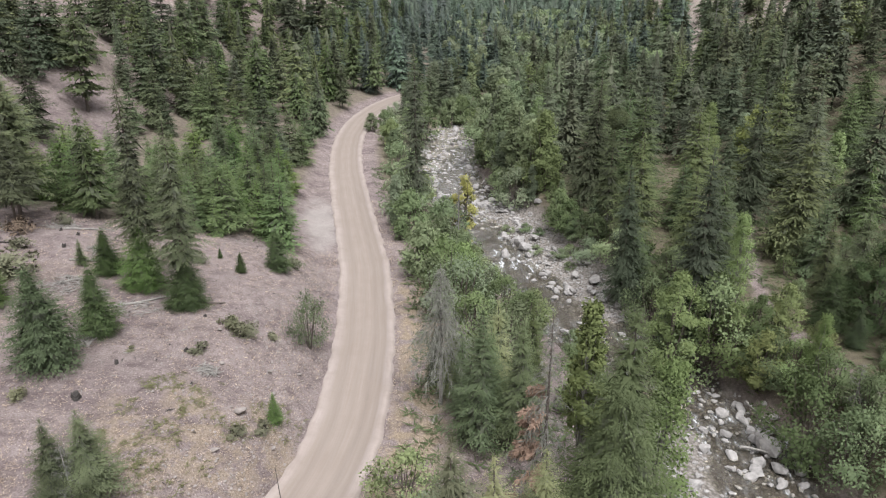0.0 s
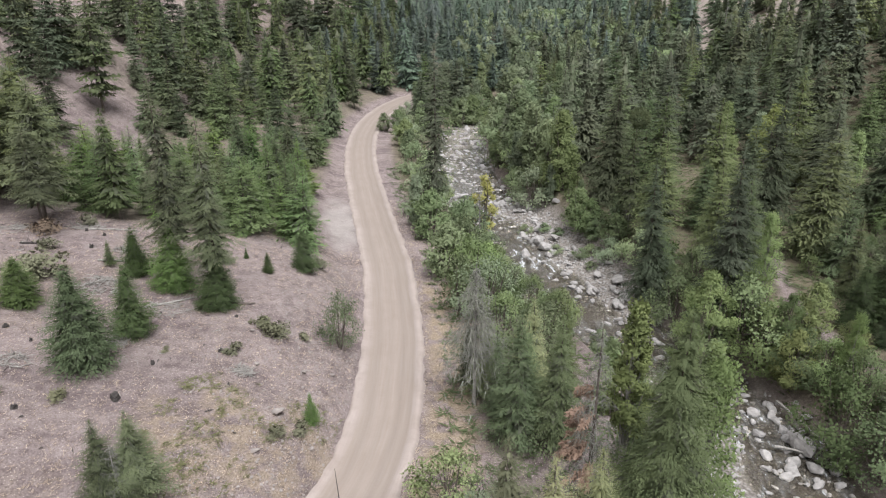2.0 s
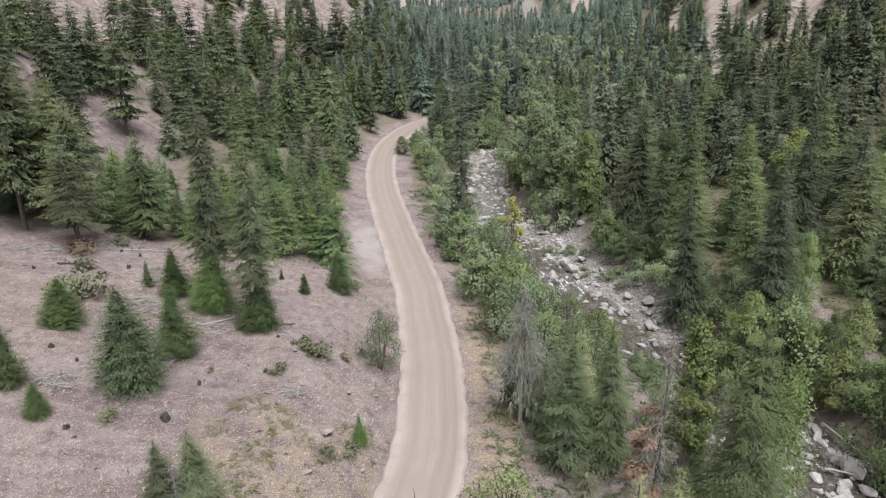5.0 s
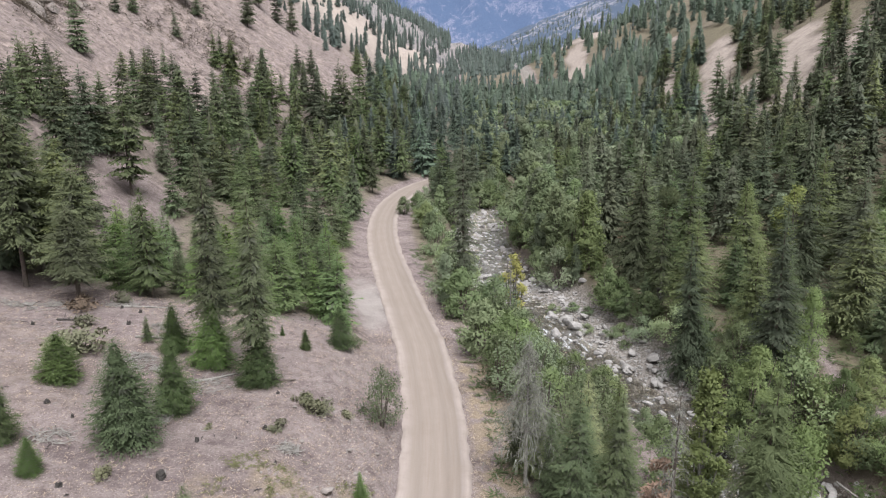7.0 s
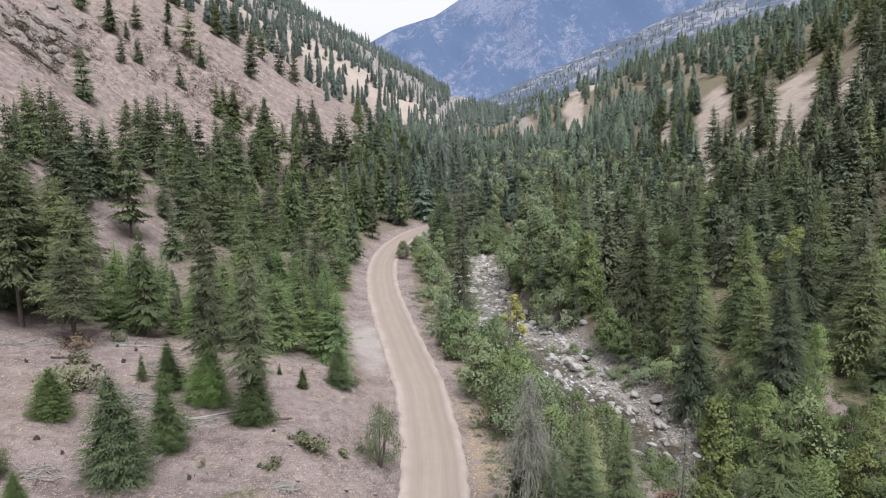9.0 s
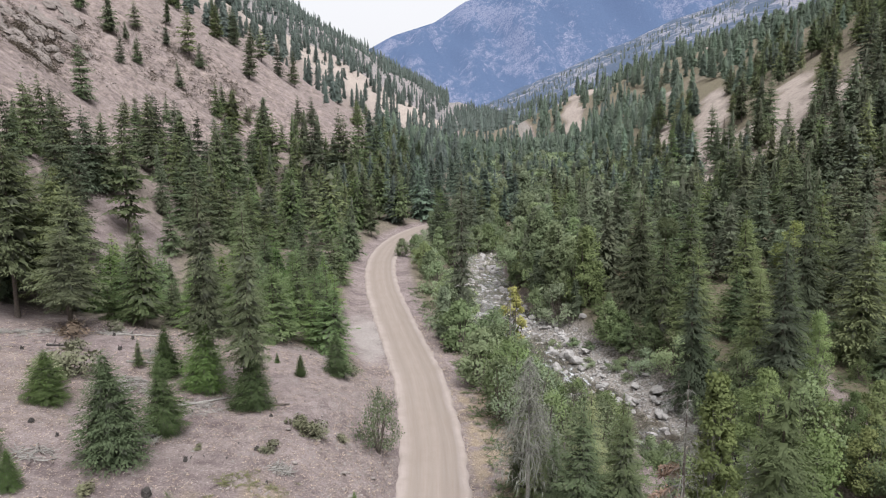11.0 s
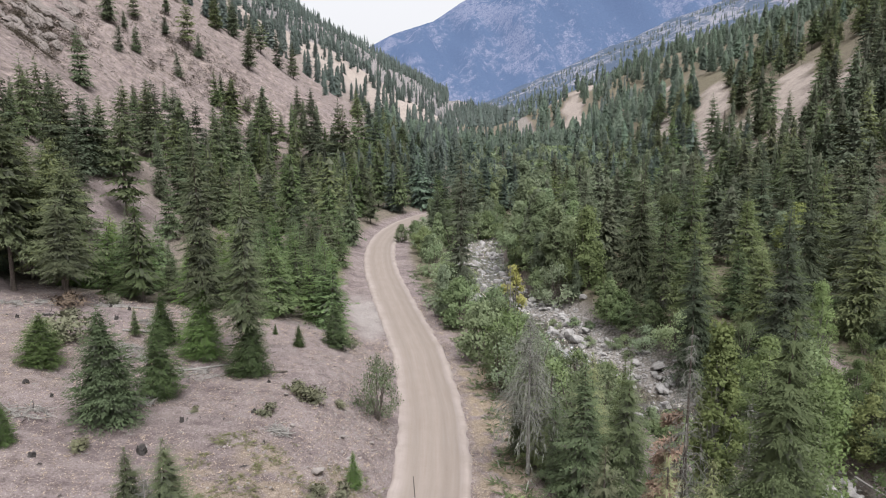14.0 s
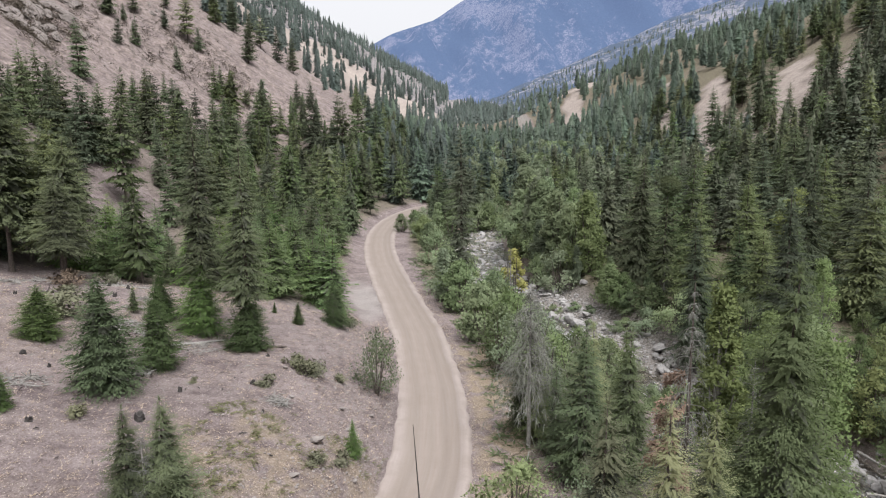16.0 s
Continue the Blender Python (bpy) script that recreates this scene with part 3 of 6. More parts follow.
fray = np.stack([0.5 * np.sin(1.37 * rys + k) * np.sin(0.53 * rys + 2 * k) + 0.15 * np.sin(2.3 * rys + 3 * k) for k in (0.0, 1.9)], 1)
loose = np.zeros((len(rys), len(lanes)))
for col, side, much in ((0, 0, 1.0), (1, 0, 0.9), (2, 0, 0.6), (3, 0, 0.25), (-1, 1, 1.0), (-2, 1, 0.9), (-3, 1, 0.6), (-4, 1, 0.25)):
    loose[:, col] = 0.32 * much * fray[:, side]
RX = road_x(rys)[:, None] + (lanes[None] + loose) * nrm[:, None]
RY = rys[:, None] - lanes[None] * (slope * nrm)[:, None]
RZ = road_z(rys)[:, None] + crown_z[None] + 0.025 * np.sin(1.9 * RY + 2 * RX) + 0.035 * soft(rys[:, None] - 260.0, 60)
rv = np.stack([RX, RY, RZ], -1).reshape(-1, 3)
k = len(lanes)
ri = (np.arange(len(rys) - 1)[:, None] * k + np.arange(k - 1)[None]).reshape(-1)
road_mesh = mesh_of("road", rv, np.stack([ri, ri + 1, ri + k + 1, ri + k], 1), [ROAD])
paint(road_mesh, "lane", np.stack([np.tile((lanes + 3.35) / 6.7, len(rys)), np.repeat(rys / 30, k), np.zeros(len(rv))], 1))
tagged(new("road", road_mesh), "graded tan gravel road with pale berms and wheel tracks", "road", kind="structure")

# the river
wys = spans((-60, 330, 0.8))
across = np.linspace(-1, 1, 25)
WX = river_x(wys)[:, None] + across[None] * (river_w(wys) + 3.0)[:, None]
WY = np.repeat(wys[:, None], 25, 1)
WZ = water_z(WY) + 0.035 * soft(WY - 260.0, 60) + 0.05 * np.sin(2.1 * WX + 1.3 * WY) * np.sin(1.7 * WY - WX)
wv = np.stack([WX, WY, WZ], -1).reshape(-1, 3)
wi = (np.arange(len(wys) - 1)[:, None] * 25 + np.arange(24)[None]).reshape(-1)
water_mesh = mesh_of("water", wv, np.stack([wi, wi + 1, wi + 26, wi + 25], 1), [WATER])
foam = 0.04 + 0.06 * step((wv[:, 1] - 60) / 10) + 0.05 * step((wv[:, 1] - 104) / 12) + 0.24 * np.exp(-((wv[:, 1] - 93) / 4) ** 2) + 0.16 * np.exp(-((wv[:, 1] - 54) / 3) ** 2) - 0.12 * np.exp(-((wv[:, 1] - 82) / 6) ** 2)
paint(water_mesh, "zone", np.stack([np.clip(foam, 0, 1)] * 3, 1))
river = tagged(new("water", water_mesh), "shallow clear mountain river with white riffles", "river", kind="structure")
river.visible_shadow = False

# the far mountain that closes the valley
mxs, mys = np.linspace(-2600, 3000, 190), np.linspace(2500, 4100, 60)


def mountain_z(x, y):
    top = along(x, [-2600, -900, -418, -272, -50, 117, 280, 1000, 1700, 3000], [250, 330, 440, 515, 580, 690, 745, 1130, 1250, 1100])
    k = np.clip((y - 2500) / 1500, 0, 1)
    gully = np.sin(x * 0.011 + 0.5 * np.sin(y * 0.004)) + 0.6 * np.sin(x * 0.027 + 1.0) + 0.4 * np.sin(0.05 * x + 0.01 * y)
    return 40 + (top - 40) * k ** 0.85 - 46 * gully * np.sin(np.pi * np.clip(k, 0, 1)) + 6 * np.sin(x * 0.09) * np.sin(y * 0.07 + x * 0.02) * np.minimum(1, 6 * (1 - k))


mv, mf = sheet(mxs, mys, mountain_z)
tagged(new("backdrop", mesh_of("backdrop", mv, mf, [MOUNTAIN])), "far forested mountain closing the valley, tinted with blue haze", "mountain", kind="structure")

# ---- trees ----
def unit(v):
    return v / np.maximum(np.linalg.norm(v, axis=-1, keepdims=True), 1e-9)


def blades(start, way, length, width, droop, rng):
    """Leaf sprays: one slim drooping triangle each, broad towards its stem."""
    n = len(start)
    way = unit(way)
    side = unit(np.cross(way, rng.normal(0, 0.5, (n, 3)) + np.array([0, 0, 1.0])))
    root = start + way * (length * 0.18)[:, None]
    tip = start + way * length[:, None] - np.array([0, 0, 1.0]) * (droop * length)[:, None]
    a, b = root + side * (width / 2)[:, None], root - side * (width / 2)[:, None]
    return np.stack([a, b, tip], 1).reshape(-1, 3), np.arange(3 * n).reshape(-1, 3)


def leaflets(start, way, size, rng):
    """Broad leaves: one triangle each, turned at random."""
    n = len(start)
    way = unit(way)
    side = unit(np.cross(way, rng.normal(0, 1, (n, 3))))
    tip = start + way * size[:, None]
    a = start + side * (size * 0.5)[:, None]
    b = start - side * (size * 0.5)[:, None]
    return np.stack([a, b, tip], 1).reshape(-1, 3), np.arange(3 * n).reshape(-1, 3)


def tube(points, radii, sides=7):
    p = np.asarray(points, float)
    n = len(p)
    ang = np.arange(sides) * 2 * np.pi / sides
    way = unit(np.gradient(p, axis=0))
    ref = np.where(np.abs(way[:, 2:3]) > 0.9, np.array([[1.0, 0, 0]]), np.array([[0, 0, 1.0]]))
    s = unit(np.cross(way, ref))
    u = np.cross(s, way)
    v = (p[:, None] + np.asarray(radii)[:, None, None] * (np.cos(ang)[None, :, None] * s[:, None] + np.sin(ang)[None, :, None] * u[:, None])).reshape(-1, 3)
    f = []
    for r in range(n - 1):
        for c in range(sides):
            a, b = r * sides + c, r * sides + (c + 1) % sides
            f += [(a, b, b + sides), (a, b + sides, a + sides)]
    return v, np.array(f)


def join(pieces):
    vs, fs, o = [], [], 0
    for v, f in pieces:
        vs.append(v)
        fs.append(f + o)
        o += len(v)
    return np.concatenate(vs), np.concatenate(fs)


def whorls(rng, tall, wide, hb, levels, per, lats, sub, power, lift, droop, gaps, ragged, slim, lean):
    """Sprays of a conifer: whorls of sagging boughs, each a flat fan of side twigs. Returns the sprays and the darker inner twigs."""
    st, wy, ln, wd = [], [], [], []
    ist, iwy, iln = [], [], []
    lop, knot = rng.uniform(0, 2 * np.pi, 2)
    up = np.array([0, 0, 1.0])
    for i in range(levels):
        t = ((i + rng.uniform(0, 0.75)) / levels) ** 0.92
        z = hb + (tall - hb) * t
        reach = wide * min(1.0, 0.72 + 2.2 * t) * (1 - t) ** power * rng.uniform(1 - 0.5 * ragged, 1 + 0.5 * ragged)
        turn = rng.uniform(0, 2 * np.pi)
        stem = np.array([lean[0] * z, lean[1] * z, z])
        n = per if t < 0.85 else max(3, per - 2)
        for j in range(n):
            az = turn + (j + rng.uniform(-0.3, 0.3)) * 2 * np.pi / n
            out = np.array([np.cos(az), np.sin(az), 0])
            L = reach * rng.uniform(1 - ragged, 1 + 0.5 * ragged) * (1 + 0.14 * np.cos(az - lop) + 0.1 * np.sin(2 * az + knot + 9 * t)) + 0.012 * tall
            ist.append(stem + out * 0.05 * L), iwy.append(out + up * rng.normal(-0.1, 0.25)), iln.append(0.62 * L)
            for k in range(3 if sub > 3 else 1 if sub > 1 else 0):
                turned = az + rng.normal(0, 0.45)
                ist.append(stem + out * L * rng.uniform(0.05, 0.3) + up * rng.normal(0, 0.01 * tall)), iwy.append(np.array([np.cos(turned), np.sin(turned), rng.normal(-0.25, 0.25)])), iln.append(L * rng.uniform(0.3, 0.55))
            if rng.random() < gaps:
                continue
            rise = lift * (0.15 + 1.4 * t ** 2) + rng.normal(0, 0.08)
            sag = droop * (1 - 0.8 * t) * rng.uniform(0.7, 1.3)
            sv = np.array([-out[1], out[0], 0])
            m = max(2, int(round(lats * (0.35 + 0.65 * min(1, L / wide)))))
            s = 0.1 + 0.9 * (np.arange(m) + rng.uniform(0.2, 0.8, m)) / m
            sign = np.where(np.arange(m) % 2 == 0, 1.0, -1.0) * rng.choice((-1, 1))
            base = stem + out * (L * s)[:, None] + up * (L * (rise * s - sag * s ** 2 + 0.45 * sag * s ** 4))[:, None]
            ang = rng.normal(0.8, 0.16, m) * (1.12 - 0.55 * s)
            way = out * np.cos(ang)[:, None] + sv * (sign * np.sin(ang))[:, None] + up * (rise - 1.1 * sag * s + rng.normal(-0.08, 0.12, m))[:, None]
            size = (0.46 * L * np.maximum(0.0, 1.04 - s) ** 0.75 + 0.11 * L + 0.006 * tall) * rng.uniform(0.75, 1.2, m)
            for k in range(sub):
                u = (k + 0.1) / sub
                swing = (rng.normal(0, 0.28, m) + (0.5 if k % 2 else -0.5) * (sub > 1))
                w = way + np.cross(way, up) * swing[:, None]
                st.append(base + way * (size * u)[:, None] + rng.normal(0, 0.007 * wide, (m, 3)))
                wy.append(w)
                q = size * (1.35 / sub if sub > 1 else 1.0) * (1.12 - 0.35 * u) * rng.uniform(0.85, 1.15, m)
                ln.append(q), wd.append(q * slim * rng.uniform(0.8, 1.2, m))
    for _ in range(4 if sub > 1 else 2):
        a = rng.uniform(0, 2 * np.pi)
        st.append(np.array([[lean[0] * tall, lean[1] * tall, tall * 0.95]])), wy.append(np.array([[0.16 * np.cos(a), 0.16 * np.sin(a), 1]])), ln.append(np.array([0.06 * tall])), wd.append(np.array([0.009 * tall]))
    st, wy, ln, wd = (np.concatenate(v) for v in (st, wy, ln, wd))
    crown = blades(st, wy, ln, wd, np.full(len(st), 0.1 + 0.2 * droop), rng)
    iln = np.array(iln)
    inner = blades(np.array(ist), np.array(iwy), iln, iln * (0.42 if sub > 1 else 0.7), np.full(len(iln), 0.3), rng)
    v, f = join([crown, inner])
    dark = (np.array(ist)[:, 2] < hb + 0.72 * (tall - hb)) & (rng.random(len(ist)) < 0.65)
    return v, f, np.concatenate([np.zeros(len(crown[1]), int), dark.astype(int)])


def conifer(seed, tall, wide, clear=0.05, levels=26, per=6, lats=14, sub=3, power=0.85, lift=0.3, droop=0.4, gaps=0.0, ragged=0.25, slim=0.36):
    """Trunk and crown of a conifer."""
    rng = np.random.default_rng(seed)
    lean = rng.normal(0, 0.012, 2)
    crown = whorls(rng, tall, wide, tall * clear, levels, per, lats, sub, power, lift, droop, gaps, ragged, slim, lean)
    zs = np.array([-0.5, 0.0, 0.08 * tall, 0.35 * tall, 0.7 * tall, 0.97 * tall])
    r0 = 0.011 * tall + 0.03
    trunk = tube(np.stack([lean[0] * zs, lean[1] * zs, zs], 1), r0 * np.array([1.5, 1.35, 1.0, 0.75, 0.4, 0.08]), 7)
    return trunk, crown


def broadleaf(seed, tall, wide, stems=3, clumps=26, leaves=75, leaf=0.3, low=0.15, column=False, gaps=0.0):
    """Stems, limbs and a crown of leaf clumps with an uneven outline."""
    rng = np.random.default_rng(seed)
    wood, st, wy, ln = [], [], [], []
    ends = []
    for i in range(clumps):
        a, t = rng.uniform(0, 2 * np.pi), (i + rng.random()) / clumps
        z = tall * (low + (0.94 - low) * t)
        round_off = min(1.0, 0.55 + 2 * t) * (1 - t) ** 0.65 if column else 1 - abs(2 * t - 0.8) ** 2.2 * 0.8
        r = wide * max(0.12, round_off) * math.sqrt(rng.uniform(0.08, 1.0))
        ends.append(np.array([r * np.cos(a), r * np.sin(a), z]))
    for i in range(stems):
        a = i * 2 * np.pi / stems + rng.uniform(-0.4, 0.4)
        spread = 0.06 * wide if stems == 1 else 0.4 * wide
        zs = np.array([-0.4, 0, 0.3, 0.6, 0.9]) * tall
        zs[0] = -0.4
        bow = np.array([0.1, 0.12, 0.45, 0.75, 1.0]) * spread
        wood.append(tube(np.stack([bow * np.cos(a), bow * np.sin(a), zs], 1), (0.012 * tall + 0.02) * np.array([1.3, 1.1, 0.75, 0.45, 0.12]), 6))
    for c in ends[:: max(1, clumps // 14)]:
        foot = np.array([c[0] * 0.12, c[1] * 0.12, c[2] * rng.uniform(0.35, 0.7)])
        wood.append(tube(np.stack([foot, (foot + c) / 2 + np.array([0, 0, -0.03 * tall]), c]), 0.0045 * tall * np.array([1, 0.7, 0.25]) + 0.008, 5))
    size = 0.36 * wide * (26 / clumps) ** 0.33 * (1.5 if column else 1.0)
    for c in ends:
        if rng.random() < gaps:
            continue
        k = int(leaves * rng.uniform(0.5, 1.4))
        v = unit(rng.normal(0, 1, (k, 3))) * (rng.uniform(0.25, 1.0, (k, 1)) ** 0.6) * size * rng.uniform(0.65, 1.3) * np.array([1, 1, 0.85])
        st.append(c + v), wy.append(unit(v) * 0.7 + rng.normal(0, 0.6, (k, 3))), ln.append(leaf * rng.uniform(0.6, 1.4, k))
        # broader sprays fill the clump's heart
        m = max(4, k // 8)
        st.append(c + rng.normal(0, 0.2, (m, 3)) * size), wy.append(rng.normal(0, 1, (m, 3))), ln.append(1.5 * leaf * rng.uniform(0.7, 1.3, m))
    st, wy, ln = np.concatenate(st), np.concatenate(wy), np.concatenate(ln)
    st[:, 2] = np.maximum(st[:, 2], 0.05 * tall)
    return join(wood), leaflets(st, wy, ln, rng)


def bare(seed, tall, wide, levels=26, per=4, clear=0.1, droop=0.5, twigs=4):
    """A dead conifer: trunk, thin drooping limbs with grey twigs."""
    rng = np.random.default_rng(seed)
    limbs, st, wy, ln = [], [], [], []
    for i in range(levels):
        t = (i + rng.random()) / levels
        z = tall * (clear + (0.97 - clear) * t)
        for j in range(per):
            a = rng.uniform(0, 2 * np.pi)
            L = wide * (1 - t) ** 0.7 * rng.uniform(0.2, 1.15) + 0.15
            out = np.array([np.cos(a), np.sin(a), 0])
            p0 = np.array([0, 0, z])
            p1 = p0 + out * L * 0.5 + np.array([0, 0, 0.06 * L])
            p2 = p0 + out * L + np.array([0, 0, -droop * L * rng.uniform(0.3, 1.1)])
            limbs.append(tube(np.stack([p0, p1, p2]), [0.028, 0.016, 0.005], 4))
            for s in rng.uniform(0.35, 1.0, twigs):
                p = p0 * (1 - s) + p2 * s + np.array([0, 0, 0.12 * L * (1 - s)])
                st.append(p), wy.append(out * 0.5 + rng.normal(0, 0.6, 3) + np.array([0, 0, -0.5])), ln.append(rng.uniform(0.3, 0.85) * (0.4 + 0.3 * L))
    zs = np.array([-0.5, 0, 0.3, 0.65, 1.0]) * tall
    zs[0] = -0.5
    trunk = tube(np.stack([0 * zs, 0 * zs, zs], 1), (0.009 * tall + 0.03) * np.array([1.4, 1.2, 0.85, 0.5, 0.1]), 7)
    tw = blades(np.array(st), np.array(wy), np.array(ln), np.array(ln) * 0.06, np.full(len(st), 0.3), rng)
    return trunk, join(limbs), tw


KINDS = {}


def add_kind(name, wood_mat, leaf_mat, wood, crown, tall):
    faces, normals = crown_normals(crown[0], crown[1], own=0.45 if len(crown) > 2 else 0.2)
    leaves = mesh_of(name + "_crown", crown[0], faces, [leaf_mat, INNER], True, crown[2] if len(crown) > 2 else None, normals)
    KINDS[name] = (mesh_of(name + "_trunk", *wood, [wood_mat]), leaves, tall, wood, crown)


# near kinds, built at their own height in metres
for i, (w, p, r) in enumerate(((2.75, 0.72, 0.2), (3.1, 0.62, 0.16), (2.3, 0.8, 0.22))):
    add_kind("young_fir%d" % i, BARK, YOUNGFIR, *conifer(10 + i, 8.5, w, 0.015, 30, 8, 17, 4, p, 0.35, 0.22, 0.0, r, 0.34), 8.5)
for i, (w, c, g, p) in enumerate(((3.7, 0.05, 0.1, 0.85), (3.3, 0.1, 0.2, 0.75), (4.0, 0.04, 0.12, 0.9), (3.0, 0.06, 0.22, 0.62))):
    add_kind("tall_spruce%d" % i, BARK, SPRUCE, *conifer(20 + i, 19, w, c, 36, 6, 20, 5, p, 0.2, 0.6, g, 0.36, 0.42), 19)
for i, (w, c) in enumerate(((4.2, 0.22), (4.6, 0.26))):
    add_kind("open_pine%d" % i, BARK, PINE, *conifer(30 + i, 17, w, c, 26, 6, 24, 4, 0.6, 0.3, 0.36, 0.18, 0.4, 0.33), 17)
for i, (w, c) in enumerate(((2.9, 0.06), (3.2, 0.1))):
    add_kind("larch%d" % i, BARK, LARCH, *conifer(40 + i, 14, w, c, 34, 6, 24, 6, 0.85, 0.34, 0.4, 0.12, 0.35, 0.36), 14)
for i, (w, c) in enumerate(((2.6, 0.04), (3.0, 0.08))):
    add_kind("slim_fir%d" % i, BARK, FIR, *conifer(45 + i, 13, w, c, 32, 6, 20, 5, 0.85, 0.3, 0.42, 0.08, 0.3, 0.42), 13)
add_kind("lone_spruce0", BARK, SPRUCE, *conifer(26, 19, 2.0, 0.13, 34, 6, 18, 4, 0.6, 0.15, 0.6, 0.2, 0.45, 0.36), 19)
add_kind("great_spruce0", BARK, GREATFIR, *conifer(29, 19, 4.7, 0.03, 38, 8, 36, 8, 0.8, 0.22, 0.5, 0.09, 0.34, 0.4), 19)
add_kind("open_spruce0", BARK, PINE, *conifer(24, 19, 2.3, 0.24, 34, 6, 22, 5, 0.55, 0.1, 0.5, 0.22, 0.45, 0.34), 19)
# lighter kinds for the middle distance
for i, (w, c, p, r) in enumerate(((3.9, 0.04, 0.66, 0.3), (4.3, 0.06, 0.78, 0.34), (3.3, 0.1, 0.55, 0.4), (4.1, 0.03, 0.72, 0.28))):
    add_kind("mid_fir%d" % i, BARK, FIR, *conifer(50 + i, 15, 0.9 * w, c, 28, 7, 13, 3, p, 0.32, 0.38, 0.06 + 0.05 * (i == 2), r, 0.36), 15)
    add_kind("far_fir%d" % i, BARK, FIR if i % 2 else SPRUCE, *conifer(55 + i, 15, 0.9 * w, c, 23, 7, 9, 2, p, 0.26, 0.46, 0.05, r, 0.45), 15)
for i, (w, p) in enumerate(((2.7, 0.72), (2.4, 0.82), (3.0, 0.66))):
    add_kind("bushy_fir%d" % i, BARK, BRIGHTFIR, *conifer(150 + i, 10, w, 0.02, 21, 7, 12, 3, p, 0.38, 0.3, 0.06, 0.36, 0.42), 10)
for i, (w, c) in enumerate(((4.3, 0.22), (3.7, 0.12))):
    add_kind("mid_pine%d" % i, BARK, PINE, *conifer(60 + i, 15, w, c, 24, 6, 16, 4, 0.65, 0.3, 0.36, 0.12, 0.42, 0.31), 15)
    add_kind("far_pine%d" % i, BARK, PINE, *conifer(63 + i, 15, w, c, 18, 6, 9, 2, 0.65, 0.3, 0.36, 0.1, 0.42, 0.55), 15)
for i, (w, s) in enumerate(((2.5, 4), (3.0, 5), (2.1, 3))):
    add_kind("shrub%d" % i, BARK, (BROADLEAF, WILLOW, ALDER)[i], *broadleaf(70 + i, 5.0, w, s, 34, 76, 0.2, 0.1), 5.0)
    add_kind("leafy_shrub%d" % i, BARK, (BROADLEAF, WILLOW, ALDER)[i], *broadleaf(75 + i, 5.0, w, s, 38, 88, 0.125, 0.08), 5.0)
for i, w in enumerate((3.4, 3.9)):
    add_kind("cottonwood%d" % i, BARK, ALDER if i else WILLOW, *broadleaf(80 + i, 13.0, 0.72 * w, 2, 90, 84, 0.24, 0.05, True), 13.0)
    add_kind("leafy_cottonwood%d" % i, BARK, WILLOW if i else BROADLEAF, *broadleaf(86 + i, 13.0, w, 3, 84, 150, 0.155, 0.08), 13.0)
    add_kind("far_cottonwood%d" % i, BARK, COTTONLEAF, *broadleaf(83 + i, 13.0, w * 0.8, 2, 60, 46, 0.4, 0.05, True), 13.0)
add_kind("aspen0", GREYWOOD, ASPEN, *broadleaf(90, 13.0, 1.3, 1, 120, 85, 0.13, 0.40, True, 0.25), 13.0)
add_kind("aspen1", GREYWOOD, LIGHTLEAF, *broadleaf(91, 13.0, 2.2, 1, 120, 85, 0.12, 0.12, True), 13.0)
add_kind("yellow_shrub0", BARK, YELLOW, *broadleaf(95, 6.0, 1.9, 3, 44, 120, 0.13, 0.12), 6.0)
add_kind("gold_shrub0", BARK, GOLD, *broadleaf(96, 6.0, 1.15, 3, 34, 80, 0.14, 0.12), 6.0)
add_kind("sage0", BARK, SAGE, *broadleaf(97, 1.0, 0.9, 4, 14, 50, 0.11, 0.1), 1.0)
add_kind("brown_bush0", BARK, RUSTFIR, *broadleaf(99, 1.0, 1.0, 5, 14, 60, 0.10, 0.1), 1.0)
add_kind("sage1", BARK, SAGE, *broadleaf(98, 1.0, 0.8, 4, 12, 50, 0.12, 0.1), 1.0)
add_kind("browned_fir0", BARK, RUSTFIR, *conifer(66, 14, 2.1, 0.1, 22, 5, 9, 2, 0.7, 0.3, 0.45, 0.25, 0.35, 0.34), 14)
# a spruce whose tip has grown into a round bushy ball
bw, bc = conifer(27, 19, 2.9, 0.06, 30, 6, 12, 3, 0.55, 0.2, 0.6, 0.2, 0.38, 0.38)
g = np.random.default_rng(28)
ball = unit(g.normal(0, 1, (2600, 3)))
ball_at = ball * (g.uniform(0.2, 1.0, (2600, 1)) ** 0.4) * np.array([1.55, 1.55, 1.5]) + np.array([0, 0, 18.1])
bq = g.uniform(0.25, 0.5, 2600)
bb = blades(ball_at, ball + g.normal(0, 0.5, (2600, 3)) + np.array([0, 0, 0.5]), bq, bq * 0.3, np.full(2600, 0.1), g)
bj = join([bc[:2], bb])
add_kind("broom_spruce0", BARK, PINE, bw, (bj[0], bj[1], np.concatenate([bc[2], np.zeros(2600, int)])), 19)
FIRST = {}
TAKEN = []
